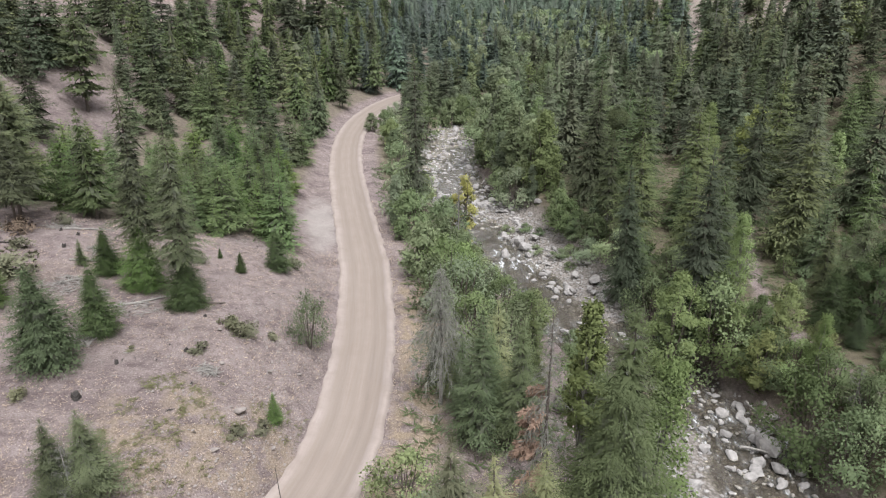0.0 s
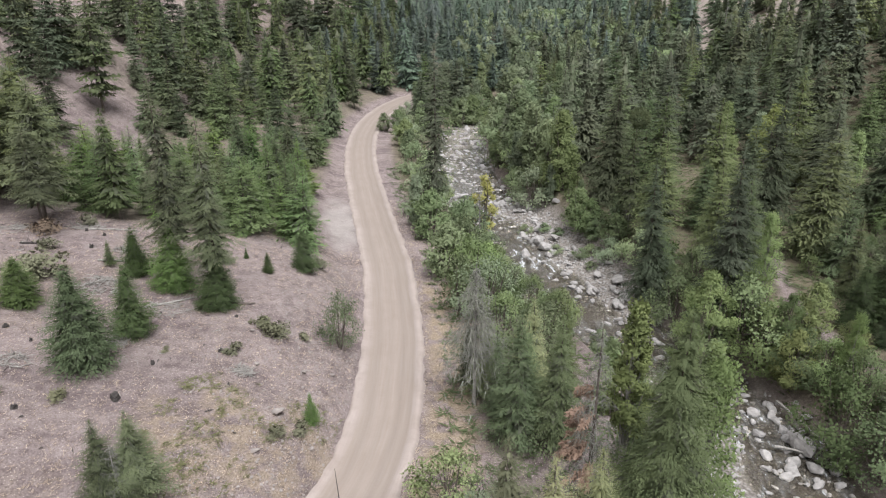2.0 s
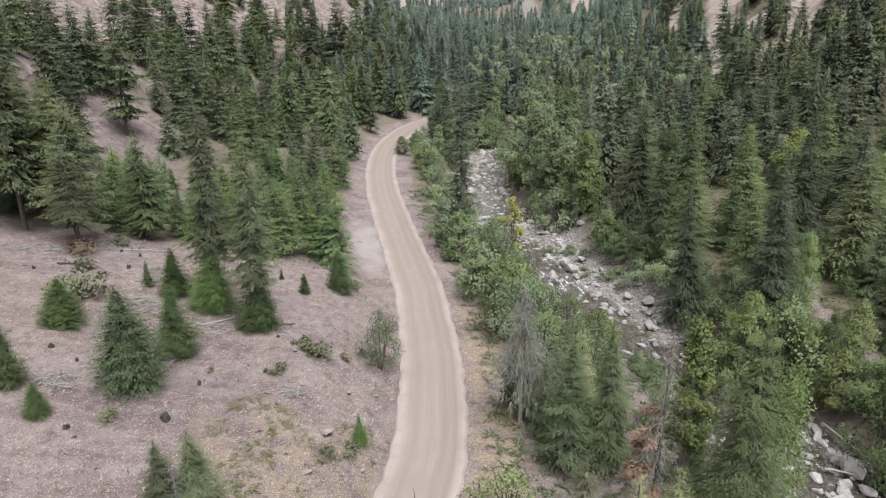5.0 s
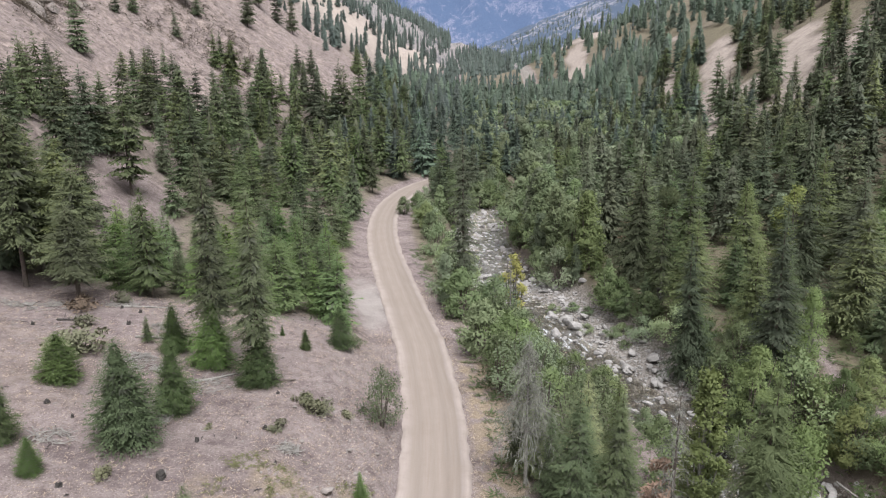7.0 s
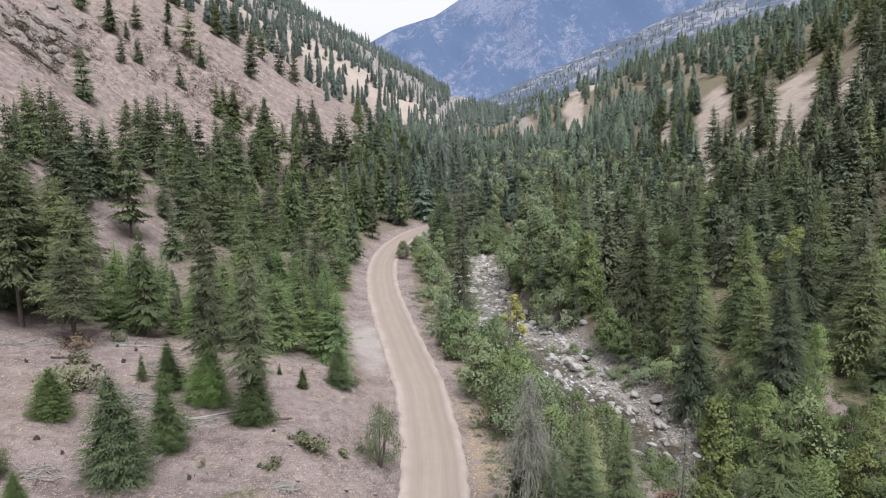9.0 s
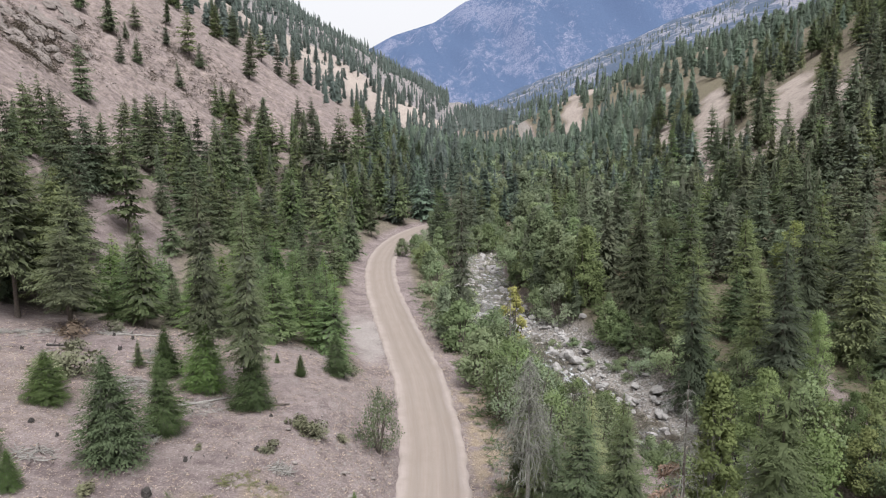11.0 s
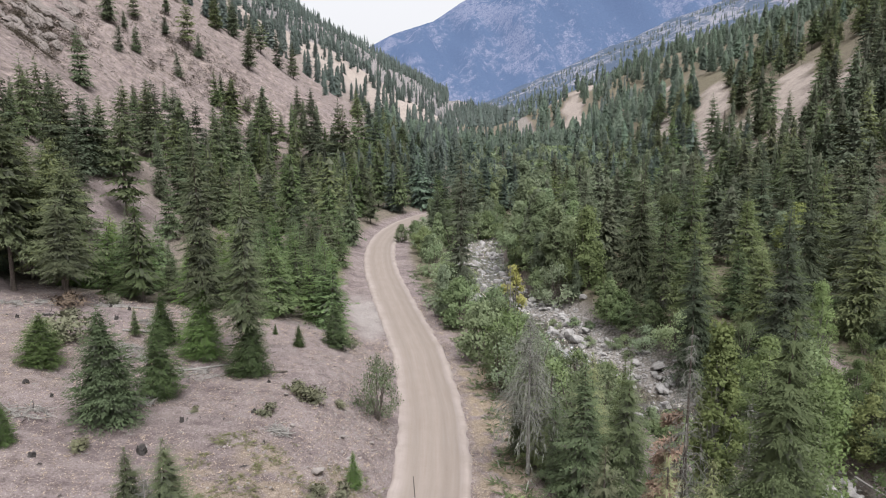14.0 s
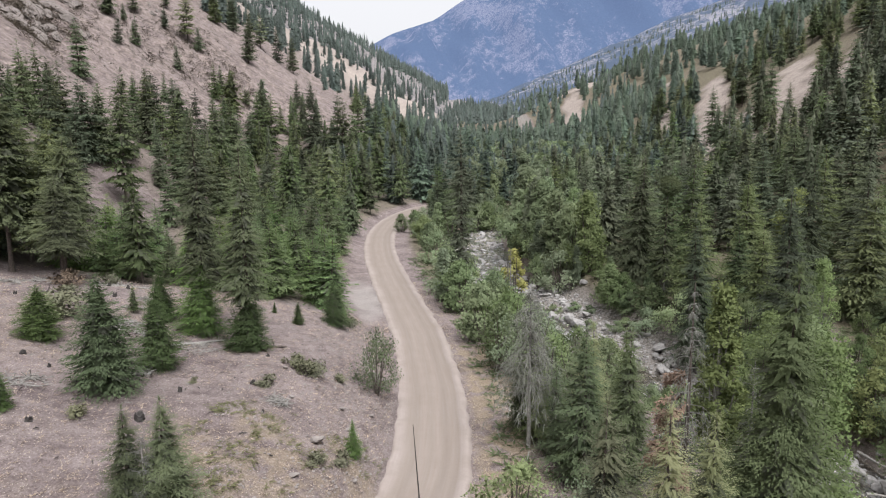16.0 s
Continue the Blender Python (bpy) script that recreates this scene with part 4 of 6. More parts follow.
TAGS = {
    "young_fir": ("fir_tree", "dense dark green young fir with branches to the ground", "tree", "young firs"),
    "tall_spruce": ("spruce_tree", "tall dark green spruce with drooping boughs", "tree", "tall spruces"),
    "open_spruce": ("spruce_tree", "tall thin-crowned olive spruce with a bare trunk below", "tree", "tall spruces"),
    "lone_spruce": ("spruce_tree", "thin open spruce with a bare lower trunk", "tree", "tall spruces"),
    "great_spruce": ("spruce_tree", "great full-boughed dark green spruce beside the river", "tree", "tall spruces"),
    "far_fir": ("fir_tree", "dark green fir standing on the valley side", "tree", "firs on the slopes"),
    "far_pine": ("pine_tree", "green pine standing on the valley side", "tree", "pines on the slopes"),
    "broom_spruce": ("spruce_tree", "spruce whose tip has grown into a round ball", "tree", "tall spruces"),
    "open_pine": ("pine_tree", "open-crowned green pine with a bare lower trunk", "tree", "pines"),
    "larch": ("larch_tree", "slender olive-green larch with thin foliage", "tree", "larches"),
    "bushy_fir": ("fir_tree", "bushy bright green young fir in a dense stand", "tree", "young firs in the stand"),
    "mid_fir": ("fir_tree", "dark green fir standing in the valley woods", "tree", "firs in the woods"),
    "mid_pine": ("pine_tree", "green pine standing in the valley woods", "tree", "pines in the woods"),
    "slim_fir": ("fir_tree", "slender bright green fir beside the river", "tree", "slender firs"),
    "leafy_shrub": ("shrub", "leafy green many-stemmed riverside shrub", "shrub", "riverside shrubs"),
    "shrub": ("shrub", "leafy green many-stemmed riverside shrub", "shrub", "riverside shrubs"),
    "far_cottonwood": ("cottonwood_tree", "rounded pale green cottonwood by the river", "tree", "cottonwoods"),
    "leafy_cottonwood": ("cottonwood_tree", "leafy green riverside tree with several stems", "tree", "cottonwoods"),
    "cottonwood": ("cottonwood_tree", "rounded pale green cottonwood by the river", "tree", "cottonwoods"),
    "aspen": ("aspen_tree", "slender light green aspen with a pale trunk", "tree", "aspens"),
    "gold_shrub": ("shrub", "slender shrub with golden autumn leaves", "shrub", "yellowing shrubs"),
    "yellow_shrub": ("shrub", "shrub with yellowing autumn leaves", "shrub", "yellowing shrubs"),
    "browned_fir": ("fir_tree", "dying fir with browned needles", "tree", "dying firs"),
    "brown_bush": ("bush", "low russet-brown dead bush on dry grass", "bush", "dead bushes"),
    "sage": ("sagebrush", "low olive-grey sage bush on dry ground", "bush", "sage bushes"),
}


def plant(kind, x, y, tall, girth=1.0, label="", turn=None):
    """One tree: an empty at its foot with trunk and crown."""
    if kind.startswith("mid_") and y > 118:
        kind = "far_" + kind[4:]
    if kind.startswith("cottonwood") and (y > 150 or y < 92):
        kind = ("far_" if y > 150 else "leafy_") + kind
    trunk_me, crown_me, own, _, _ = KINDS[kind]
    s = tall / own
    turn = random.uniform(0, 360) if turn is None else turn
    m = Matrix.LocRotScale((x, y, h(x, y) - 0.05), Euler((radians(random.gauss(0, 1.2)), radians(random.gauss(0, 1.2)), radians(turn))), (s * girth, s * girth, s))
    if kind not in FIRST:
        name, text, cat, group = TAGS[kind.rstrip("0123456789")]
        ob = new(name)
        ob.empty_display_size = 0.5
        for part_name, me in (("trunk", trunk_me), ("crown", crown_me)):
            p = new(part_name, me)
            p.parent = ob
        FIRST[kind] = tagged(ob, text, cat, group)
    else:
        ob = copy_thing(FIRST[kind], Matrix())
    ob.matrix_basis = m
    if label:
        ob["label"] = label
    TAKEN.append((x, y, 1.0 + 0.1 * tall))
    return ob


def stand(rows, **more):
    """Trees by kind, place and the height of the tip above the valley's zero."""
    for kind, x, y, top in rows:
        plant(kind, x, y, max(1.0, top - h(x, y)), **more)


# the dry bench left of the road
plant("young_fir1", -40.7, 56.2, 4.6, 1.35)
plant("slim_fir0", -23.9, 34.6, 6.3, 1.55, "young green fir beside a bare grey sapling")
plant("slim_fir1", -22.4, 35.3, 6.8, 1.4, "young green fir beside a bare grey sapling")
plant("leafy_shrub1", -13.0, 59.6, 6.0, 0.68, "many-stemmed grey-green willow bush at the road's edge")
stand([
    ("young_fir1", -31.7, 48.6, 15.7), ("young_fir0", -30.3, 54.0, 13.6), ("open_spruce0", -24.5, 60.9, 24.9), ("open_spruce0", -29.3, 64.0, 27.4),
    ("young_fir0", -21.9, 69.3, 8.2), ("young_fir2", -25.1, 72.6, 7.4), ("young_fir1", -18.7, 72.2, 9.8), 
    ("young_fir1", -35.6, 42.4, 11.0), ("young_fir0", -39.4, 45.6, 14.3), ("young_fir2", -13.6, 47.2, 5.2), 
])
plant("young_fir1", -24.5, 60.5, 5.9, 1.15, "dense dark lower boughs of a spruce on dry grass")
plant("young_fir1", -29.6, 63.3, 6.8, 1.1, "dense dark young fir against a tall spruce")
plant("young_fir0", -34.4, 65.4, 5.2, 1.15, "ragged dark young fir beside grey brush")
stand([
    ("mid_pine1", -37.2, 66.0, 11.0), ("open_pine1", -59.3, 83.1, 30.4), ("open_pine0", -61.5, 91.0, 27.2),
    ("open_pine0", -51.2, 80.0, 25.1), ("tall_spruce2", -67.1, 93.4, 24.3), ("open_pine1", -48.0, 74.0, 21.0), ("mid_fir3", -59.0, 132.0, 18.0), ("mid_fir1", -57.5, 140.0, 20.0), ("mid_fir0", -54.0, 136.0, 15.0), ("mid_fir3", -56.0, 153.0, 19.0), ("mid_fir1", -48.0, 138.0, 17.0), ("mid_fir0", -62.5, 148.0, 24.0), ("mid_pine1", -61.0, 165.0, 22.0), ("mid_fir1", -52.0, 161.0, 18.0), ("mid_fir1", -67.5, 106.8, 24.0), ("tall_spruce0", -68.0, 101.0, 27.0), ("open_pine0", -55.0, 86.5, 27.0), ("tall_spruce2", -64.5, 88.0, 30.0), ("mid_pine0", -62.5, 98.0, 26.0), ("mid_pine1", -44.0, 84.0, 21.0), ("open_pine1", -71.0, 87.0, 33.0), ("mid_fir1", -66.0, 112.0, 25.0), ("mid_pine0", -73.0, 105.0, 31.0), ("mid_fir1", -42.2, 88.2, 12.5),
    ("mid_fir3", -27.3, 107.6, 9.5), ("mid_fir0", -36.6, 141.5, 15.4), ("mid_fir1", -51.3, 150.0, 17.4), ("mid_fir2", -67.0, 148.3, 20.0),
    ("mid_fir0", -74.5, 152.7, 22.5), ("mid_fir2", -73.4, 165.1, 24.3), ("mid_fir1", -28.2, 141.0, 12.0), ("tall_spruce3", -92.0, 141.0, 38.0), ("tall_spruce0", -98.0, 158.0, 36.0),
])
# firs on the open slope above, with their own heights
SLOPE_KINDS = ("mid_fir0", "mid_fir3", "mid_fir2", "mid_pine1", "mid_fir1")
for i, (x, y, tall) in enumerate((
        (-105, 195, 15.5), (-95, 151, 8.7), (-96, 162, 7.7), (-95, 198, 8.3), (-94, 202, 8.6), (-89, 200, 14.0), (-90, 214, 8.1), (-79, 191, 17.5), (-117, 262, 10.9), (-116, 250, 6.3), (-110, 231, 8.9), (-108, 240, 9.6), (-107, 263, 7.7), (-100, 266, 18.3), (-96, 265, 9.2), (-97, 246, 9.0), (-84, 243, 12.6), (-83, 284, 16.1), (-76, 251, 6.4), (-65, 229, 20.2))):
    plant(SLOPE_KINDS[i % 5], x, y, tall, random.uniform(0.85, 1.1))
for i, (x, y, tall) in enumerate((
        (-76, 136, 16.5), (-66, 130, 21), (-82, 180, 15), (-81, 171, 14), (-85, 194, 15.4), (-77, 188, 17.4), (-61, 152, 19), (-84, 250, 9.8), (-70, 197, 16.3), (-66, 203, 15.3), (-65, 214, 14), (-61, 224, 21), (-64, 221, 19),
        (-63, 247, 10), (-62, 272, 11), (-45, 243, 19), (-42, 247, 27), (-38, 252, 24), (-33, 274, 22), (-28, 276, 17), (-68, 152, 11.3), (-92, 147, 10.6), (-88, 148, 11.3), (-84, 127, 9), (-75, 140, 16), (-74, 193, 17.5))):
    plant(SLOPE_KINDS[(i * 3) % 5], x, y, tall, random.uniform(0.85, 1.1))
for i, (x, y, tall) in enumerate((
        (-71, 190, 12.4), (-112, 248, 4), (-80, 135, 13.5), (-47, 331, 13), (-75, 251, 6), (-74, 129, 13), (-58, 278, 11), (-103, 310, 14.8), (-103, 331, 14.8), (-89, 328, 15.3), (-81, 325, 16.5), (-74, 325, 16.1), (-94, 144, 5.6),
        (-48, 346, 11.8), (-45, 358, 10.1), (-98, 318, 15), (-92, 322, 14), (-108, 322, 14), (-73, 206, 15.4), (-69, 211, 12.5))):
    plant(SLOPE_KINDS[(i * 2) % 5], x, y, tall, random.uniform(0.85, 1.1))
# dark firs at the foot of the open slope
for i, (x, y, tall) in enumerate((
        (-85, 133, 15.6), (-86, 141, 16.7), (-79, 137, 17.6), (-80, 119, 15.3), (-76, 137, 14.3), (-75, 142, 16.0), (-75, 150, 18.7), (-76, 167, 19.0), (-76, 125, 17.4), (-72, 166, 13.8), (-67, 201, 18.8), (-39, 273, 24.5), (-51, 243, 24.0), (-44, 250, 26.7))):
    plant(SLOPE_KINDS[(i * 3 + 1) % 5], x, y, tall, random.uniform(0.8, 1.0))
# dark firs standing in the openings over the river
for i, (x, y, tall) in enumerate((
        (90, 254, 19.4), (107, 270, 20.2), (99, 230, 19.5), (109, 219, 14.5), (97, 213, 11.5), (123, 424, 19.8), (114, 210, 14.7), (83, 255, 19.7), (80, 267, 20.5), (123, 212, 22.1), (130, 232, 19.6), (37, 282, 14.5))):
    plant(SLOPE_KINDS[(i * 3) % 5], x, y, tall, random.uniform(0.75, 0.95))
# between road and river
stand([
    ("slim_fir1", 3.1, 46.9, 12.4), ("slim_fir1", 0.9, 54.0, 8.0), ("slim_fir0", 1.9, 51.0, 8.5), ("slim_fir1", -0.6, 55.6, 7.0), ("slim_fir0", 3.8, 49.6, 10.5), ("great_spruce0", 10.3, 34.6, 19.4), ("aspen1", 13.8, 36.8, 15.2), ("larch1", 0.3, 30.2, 14.0), ("larch0", 2.6, 28.0, 14.6), ("larch1", 5.5, 30.5, 13.0),
    ("aspen0", 9.6, 40.4, 17.3), ("slim_fir1", 6.2, 47.5, 12.0), ("larch1", 5.0, 52.5, 11.0), ("slim_fir0", 8.0, 55.0, 9.5), ("slim_fir1", 12.0, 45.5, 8.0), ("lone_spruce0", -4.0, 105.0, 26.5),
    ("cottonwood0", -7.0, 98.2, 8.8), ("leafy_shrub2", -2.7, 38.8, 6.3), ("leafy_shrub1", 0.4, 36.0, 6.0), ("shrub2", -13.0, 158.6, 6.5), ("shrub1", -11.2, 152.0, 6.0), ("shrub2", -9.5, 138.0, 6.5),
    ("shrub2", -11.0, 146.0, 7.0), ("shrub1", -6.0, 104.0, 7.0), ("shrub2", -4.5, 94.0, 7.5), ("shrub2", -2.5, 80.5, 7.5), ("leafy_shrub2", 0.3, 74.0, 8.5), ("leafy_shrub1", 1.8, 68.5, 8.0),
    ("leafy_shrub2", -1.0, 70.0, 7.5), ("leafy_shrub2", 3.0, 62.5, 7.0), ("shrub1", 0.0, 86.0, 6.0), ("shrub2", 2.5, 80.0, 5.0), ("leafy_shrub2", 7.0, 60.0, 7.0), ("leafy_shrub1", 5.2, 57.5, 7.5),
    ("gold_shrub0", 3.2, 98.7, 8.4), ("shrub1", 0.5, 95.0, 6.0), ("shrub2", -3.2, 109.0, 6.0), ("shrub2", -6.5, 118.0, 6.0), ("shrub1", -8.0, 127.0, 6.5), ("leafy_shrub2", 12.0, 52.0, 6.0),
])
# over the river
stand([("cottonwood1", 17.1, 113.0, 15.5), ("cottonwood0", 13.0, 121.0, 15.0), ("cottonwood1", 11.5, 131.0, 16.0), ("cottonwood0", 17.3, 169.2, 16.5), ("cottonwood1", 13.0, 148.0, 15.5), ("cottonwood1", 10.5, 140.0, 13.5), ("cottonwood0", 16.0, 127.0, 12.0), ("cottonwood1", 15.2, 117.5, 13.0), ("cottonwood0", 12.2, 135.5, 14.5), ("cottonwood0", 14.8, 143.5, 15.5), ("cottonwood1", 18.5, 134.0, 14.0), ("cottonwood0", 10.8, 126.0, 9.0)], girth=1.15)
stand([ ("tall_spruce1", 18.5, 122.9, 21.0),
    ("tall_spruce2", 23.2, 106.8, 22.5), ("broom_spruce0", 23.3, 94.2, 18.4), ("tall_spruce3", 33.2, 112.0, 20.0), ("tall_spruce0", 43.0, 95.7, 23.0), ("tall_spruce1", 27.4, 67.6, 20.2), ("tall_spruce2", 51.5, 95.2, 22.5),
    ("mid_fir1", 44.5, 76.6, 12.8), ("mid_fir0", 46.4, 86.4, 14.5), ("yellow_shrub0", 31.0, 58.2, 5.0), ("leafy_shrub0", 31.5, 50.5, 4.6), ("shrub0", 24.6, 83.0, 3.4), ("cottonwood0", 23.4, 63.4, 9.0), ("cottonwood0", 18.6, 104.2, 6.2),
    ("mid_fir2", 64.3, 157.3, 20.0), ("aspen0", 70.7, 131.7, 17.3), ("mid_fir3", 67.1, 131.8, 21.5), ("mid_fir1", 20.7, 170.9, 17.1), ("leafy_shrub0", 29.0, 70.0, 7.0), ("leafy_shrub2", 27.0, 75.5, 6.5), ("leafy_shrub0", 33.0, 46.0, 4.5),
    ("leafy_shrub0", 28.0, 64.0, 7.5), ("leafy_shrub0", 35.5, 51.0, 5.0), ("leafy_shrub2", 36.5, 44.5, 6.0), ("yellow_shrub0", 33.5, 62.5, 5.5), ("shrub0", 21.5, 92.0, 4.5), ("tall_spruce0", 22.5, 79.0, 16.0),
    ("mid_fir3", 26.0, 88.0, 17.0), ("mid_fir0", 30.5, 80.0, 15.0), ("tall_spruce3", 35.0, 83.0, 19.0), ("young_fir0", 39.5, 64.0, 9.5), ("mid_fir2", 43.0, 66.0, 14.0), ("aspen1", 33.8, 55.0, 8.5),
    ("mid_fir1", 20.5, 158.0, 17.0), ("cottonwood0", 15.0, 139.0, 12.5), ("shrub0", 19.0, 98.5, 4.5), ("mid_fir3", 29.0, 100.0, 21.0), ("mid_fir0", 26.5, 116.0, 21.0), ("mid_fir1", 37.5, 101.0, 19.0),
])

stand([("leafy_cottonwood0", 31.4, 61.8, 7.0), ("leafy_shrub0", 29.6, 62.5, 5.5), ("leafy_shrub0", 31.6, 58.2, 4.8), ("leafy_shrub2", 33.0, 56.4, 5.0), ("yellow_shrub0", 35.2, 56.8, 6.3), ("yellow_shrub0", 34.4, 63.0, 7.6), ("yellow_shrub0", 36.0, 59.0, 5.4),
       ("leafy_shrub0", 34.0, 52.6, 5.8), ("leafy_shrub0", 35.0, 48.4, 6.0), ("leafy_shrub2", 34.2, 45.8, 4.6), ("leafy_cottonwood1", 37.0, 49.4, 8.0), ("leafy_shrub2", 26.4, 71.4, 4.0), ("leafy_shrub0", 24.6, 74.0, 3.4), ("leafy_shrub0", 29.4, 66.6, 5.0),
       ("young_fir2", 40.6, 60.5, 6.5), ("young_fir2", 41.8, 66.2, 7.0), ("young_fir0", 44.0, 58.0, 8.5), ("slim_fir0", 42.6, 71.5, 12.0), ("slim_fir1", 46.5, 63.5, 13.0), ("leafy_shrub0", 41.0, 54.0, 4.6), ("leafy_shrub2", 40.0, 71.0, 4.4)])
stand([("mid_fir0", 0.5, 197.0, 13.0), ("mid_fir3", 4.0, 203.0, 14.0), ("cottonwood0", 7.5, 208.0, 11.0), ("cottonwood1", -2.5, 192.0, 9.0), ("mid_fir1", 9.0, 216.0, 15.0), ("cottonwood1", 2.5, 210.0, 12.0),
       ("shrub0", 2.0, 181.5, 5.0), ("shrub2", 4.6, 184.0, 5.5), ("shrub1", 6.8, 187.0, 5.0), ("cottonwood0", 3.4, 189.0, 7.5), ("shrub0", 8.4, 191.5, 6.0), ("shrub1", 0.2, 184.5, 4.6), ("cottonwood1", 6.2, 193.0, 8.0)])
stand([("browned_fir0", 13.5, 235.0, 19.0), ("browned_fir0", -6.6, 194.5, 12.0), ("browned_fir0", 100.5, 270.0, 34.0), ("browned_fir0", 57.0, 118.0, 14.0)])

stand([("mid_fir1", -9.0, 214.0, 14.0), ("mid_fir2", -4.0, 203.0, 12.0), ("mid_fir3", -15.0, 212.0, 15.0), ("shrub0", -9.0, 196.0, 5.0), ("shrub1", -12.0, 177.0, 5.0), ("shrub0", -13.6, 168.0, 4.5),
       ("mid_fir1", -8.0, 168.0, 14.0), ("cottonwood1", -5.0, 172.0, 10.0), ("shrub1", -12.5, 164.0, 5.5), ("mid_fir3", -7.5, 193.0, 15.0), ("cottonwood0", -8.0, 160.0, 8.5), ("shrub0", -4.5, 163.0, 7.0), ("mid_fir0", -6.0, 186.0, 14.0), ("mid_pine1", -3.0, 182.0, 13.0), ("mid_fir2", -8.5, 178.0, 12.0), ("cottonwood0", -10.0, 186.0, 9.0), ("shrub2", -16.5, 160.0, 5.5), ("mid_fir0", 1.0, 190.0, 15.0)])
gb = random.Random(21)
for i in range(34):
    y = 62 + i * 3.5 + gb.uniform(-1, 1)
    x = float(river_x(y) + river_w(y)) + gb.uniform(0.3, 4.0)
    plant(gb.choice(("shrub0", "shrub1", "shrub2", "shrub0", "cottonwood0") if y > 76 else ("leafy_shrub0", "leafy_shrub1", "leafy_shrub2")), x, y, gb.uniform(3, 6.5) * (1.3 if y > 108 else 1), gb.uniform(0.8, 1.1))
for i in range(24):
    y = 62 + i * 4.8 + gb.uniform(-1, 1)
    x = float(river_x(y) - river_w(y)) - gb.uniform(0.3, 3.5)
    tall = gb.uniform(1.2, 2.6) if 96 < y < 165 else gb.uniform(2.5, 5.0)
    plant(gb.choice(("shrub2", "shrub1", "shrub2")), x, y, tall, gb.uniform(0.8, 1.1))

for i in range(34):
    y = 126 + i * 4.4 + gb.uniform(-1.5, 1.5)
    side = 1 if i % 3 else -1
    x = float(river_x(y)) + side * (float(river_w(y)) + gb.uniform(2.5, 9.0))
    if side < 0 and y < 190:
        continue
    plant("far_cottonwood%d" % (i % 2), x, y, gb.uniform(10, 15.5), gb.uniform(0.95, 1.3))

# ---- the rest of the woods ----
rng = np.random.default_rng(5)


def free(x, y, r):
    return all((x - a) ** 2 + (y - b) ** 2 > (0.5 * (r + c)) ** 2 for a, b, c in TAKEN)


def sow(count, x0, x1, y0, y1, lo, hi, pick, gap, seed):
    """Trees thrown over a stretch as thickly as woods() says."""
    g = np.random.default_rng(seed)
    made, tries = 0, 0
    while made < count and tries < count * 30:
        tries += 1
        x, y = g.uniform(x0, x1), g.uniform(y0, y1)
        if g.random() > float(woods(x, y)) or abs(x - trail_x(y)) < 2.2 or abs(x - road_x(y)) < 6.0 or abs(x - river_x(y)) < river_w(y) + 2:
            continue
        if not free(x, y, gap):
            continue
        plant(pick[int(g.integers(len(pick)))], x, y, g.uniform(lo, hi), g.uniform(0.85, 1.2))
        made += 1
    return made


sow(26, -32, -18, 77, 110, 5, 11, ("bushy_fir0", "bushy_fir1", "bushy_fir2"), 2.2, 1)
sow(34, -60, -28, 74, 108, 4.5, 10.5, ("bushy_fir0", "bushy_fir1", "bushy_fir2", "mid_fir1"), 2.4, 18)
sow(16, -68, -40, 84, 118, 3.5, 7.5, ("bushy_fir0", "bushy_fir2"), 2.0, 8)
sow(32, -40, -19, 84, 130, 5, 11.5, ("bushy_fir0", "bushy_fir1", "mid_fir2", "bushy_fir2", "mid_fir0"), 2.0, 2)
sow(13, -66, -24, 134, 185, 8, 15, ("mid_fir0", "mid_fir1", "mid_fir2", "mid_fir3", "mid_pine1"), 3.0, 3)
sow(40, 22, 82, 44, 114, 7, 20, ("mid_fir0", "mid_fir1", "mid_fir2", "mid_fir3", "mid_pine0", "mid_pine1"), 6.5, 4)
sow(10, 24, 70, 60, 120, 7, 12, ("aspen1", "cottonwood0", "yellow_shrub0", "browned_fir0", "cottonwood1"), 3.0, 14)
sow(34, 10, 78, 112, 200, 7, 18, ("mid_fir0", "mid_fir1", "mid_fir2", "mid_fir3", "mid_pine1"), 7.0, 5)
sow(16, 10, 60, 120, 230, 7, 13, ("cottonwood0", "cottonwood1", "aspen1", "browned_fir0"), 4.0, 15)
sow(14, -3, 12, 50, 86, 3, 6, ("leafy_shrub2", "leafy_shrub1", "leafy_shrub2"), 2.5, 6)
sow(46, 29, 56, 42, 88, 2, 5, ("leafy_shrub0", "leafy_shrub0", "leafy_shrub2", "leafy_shrub0"), 2.0, 7)


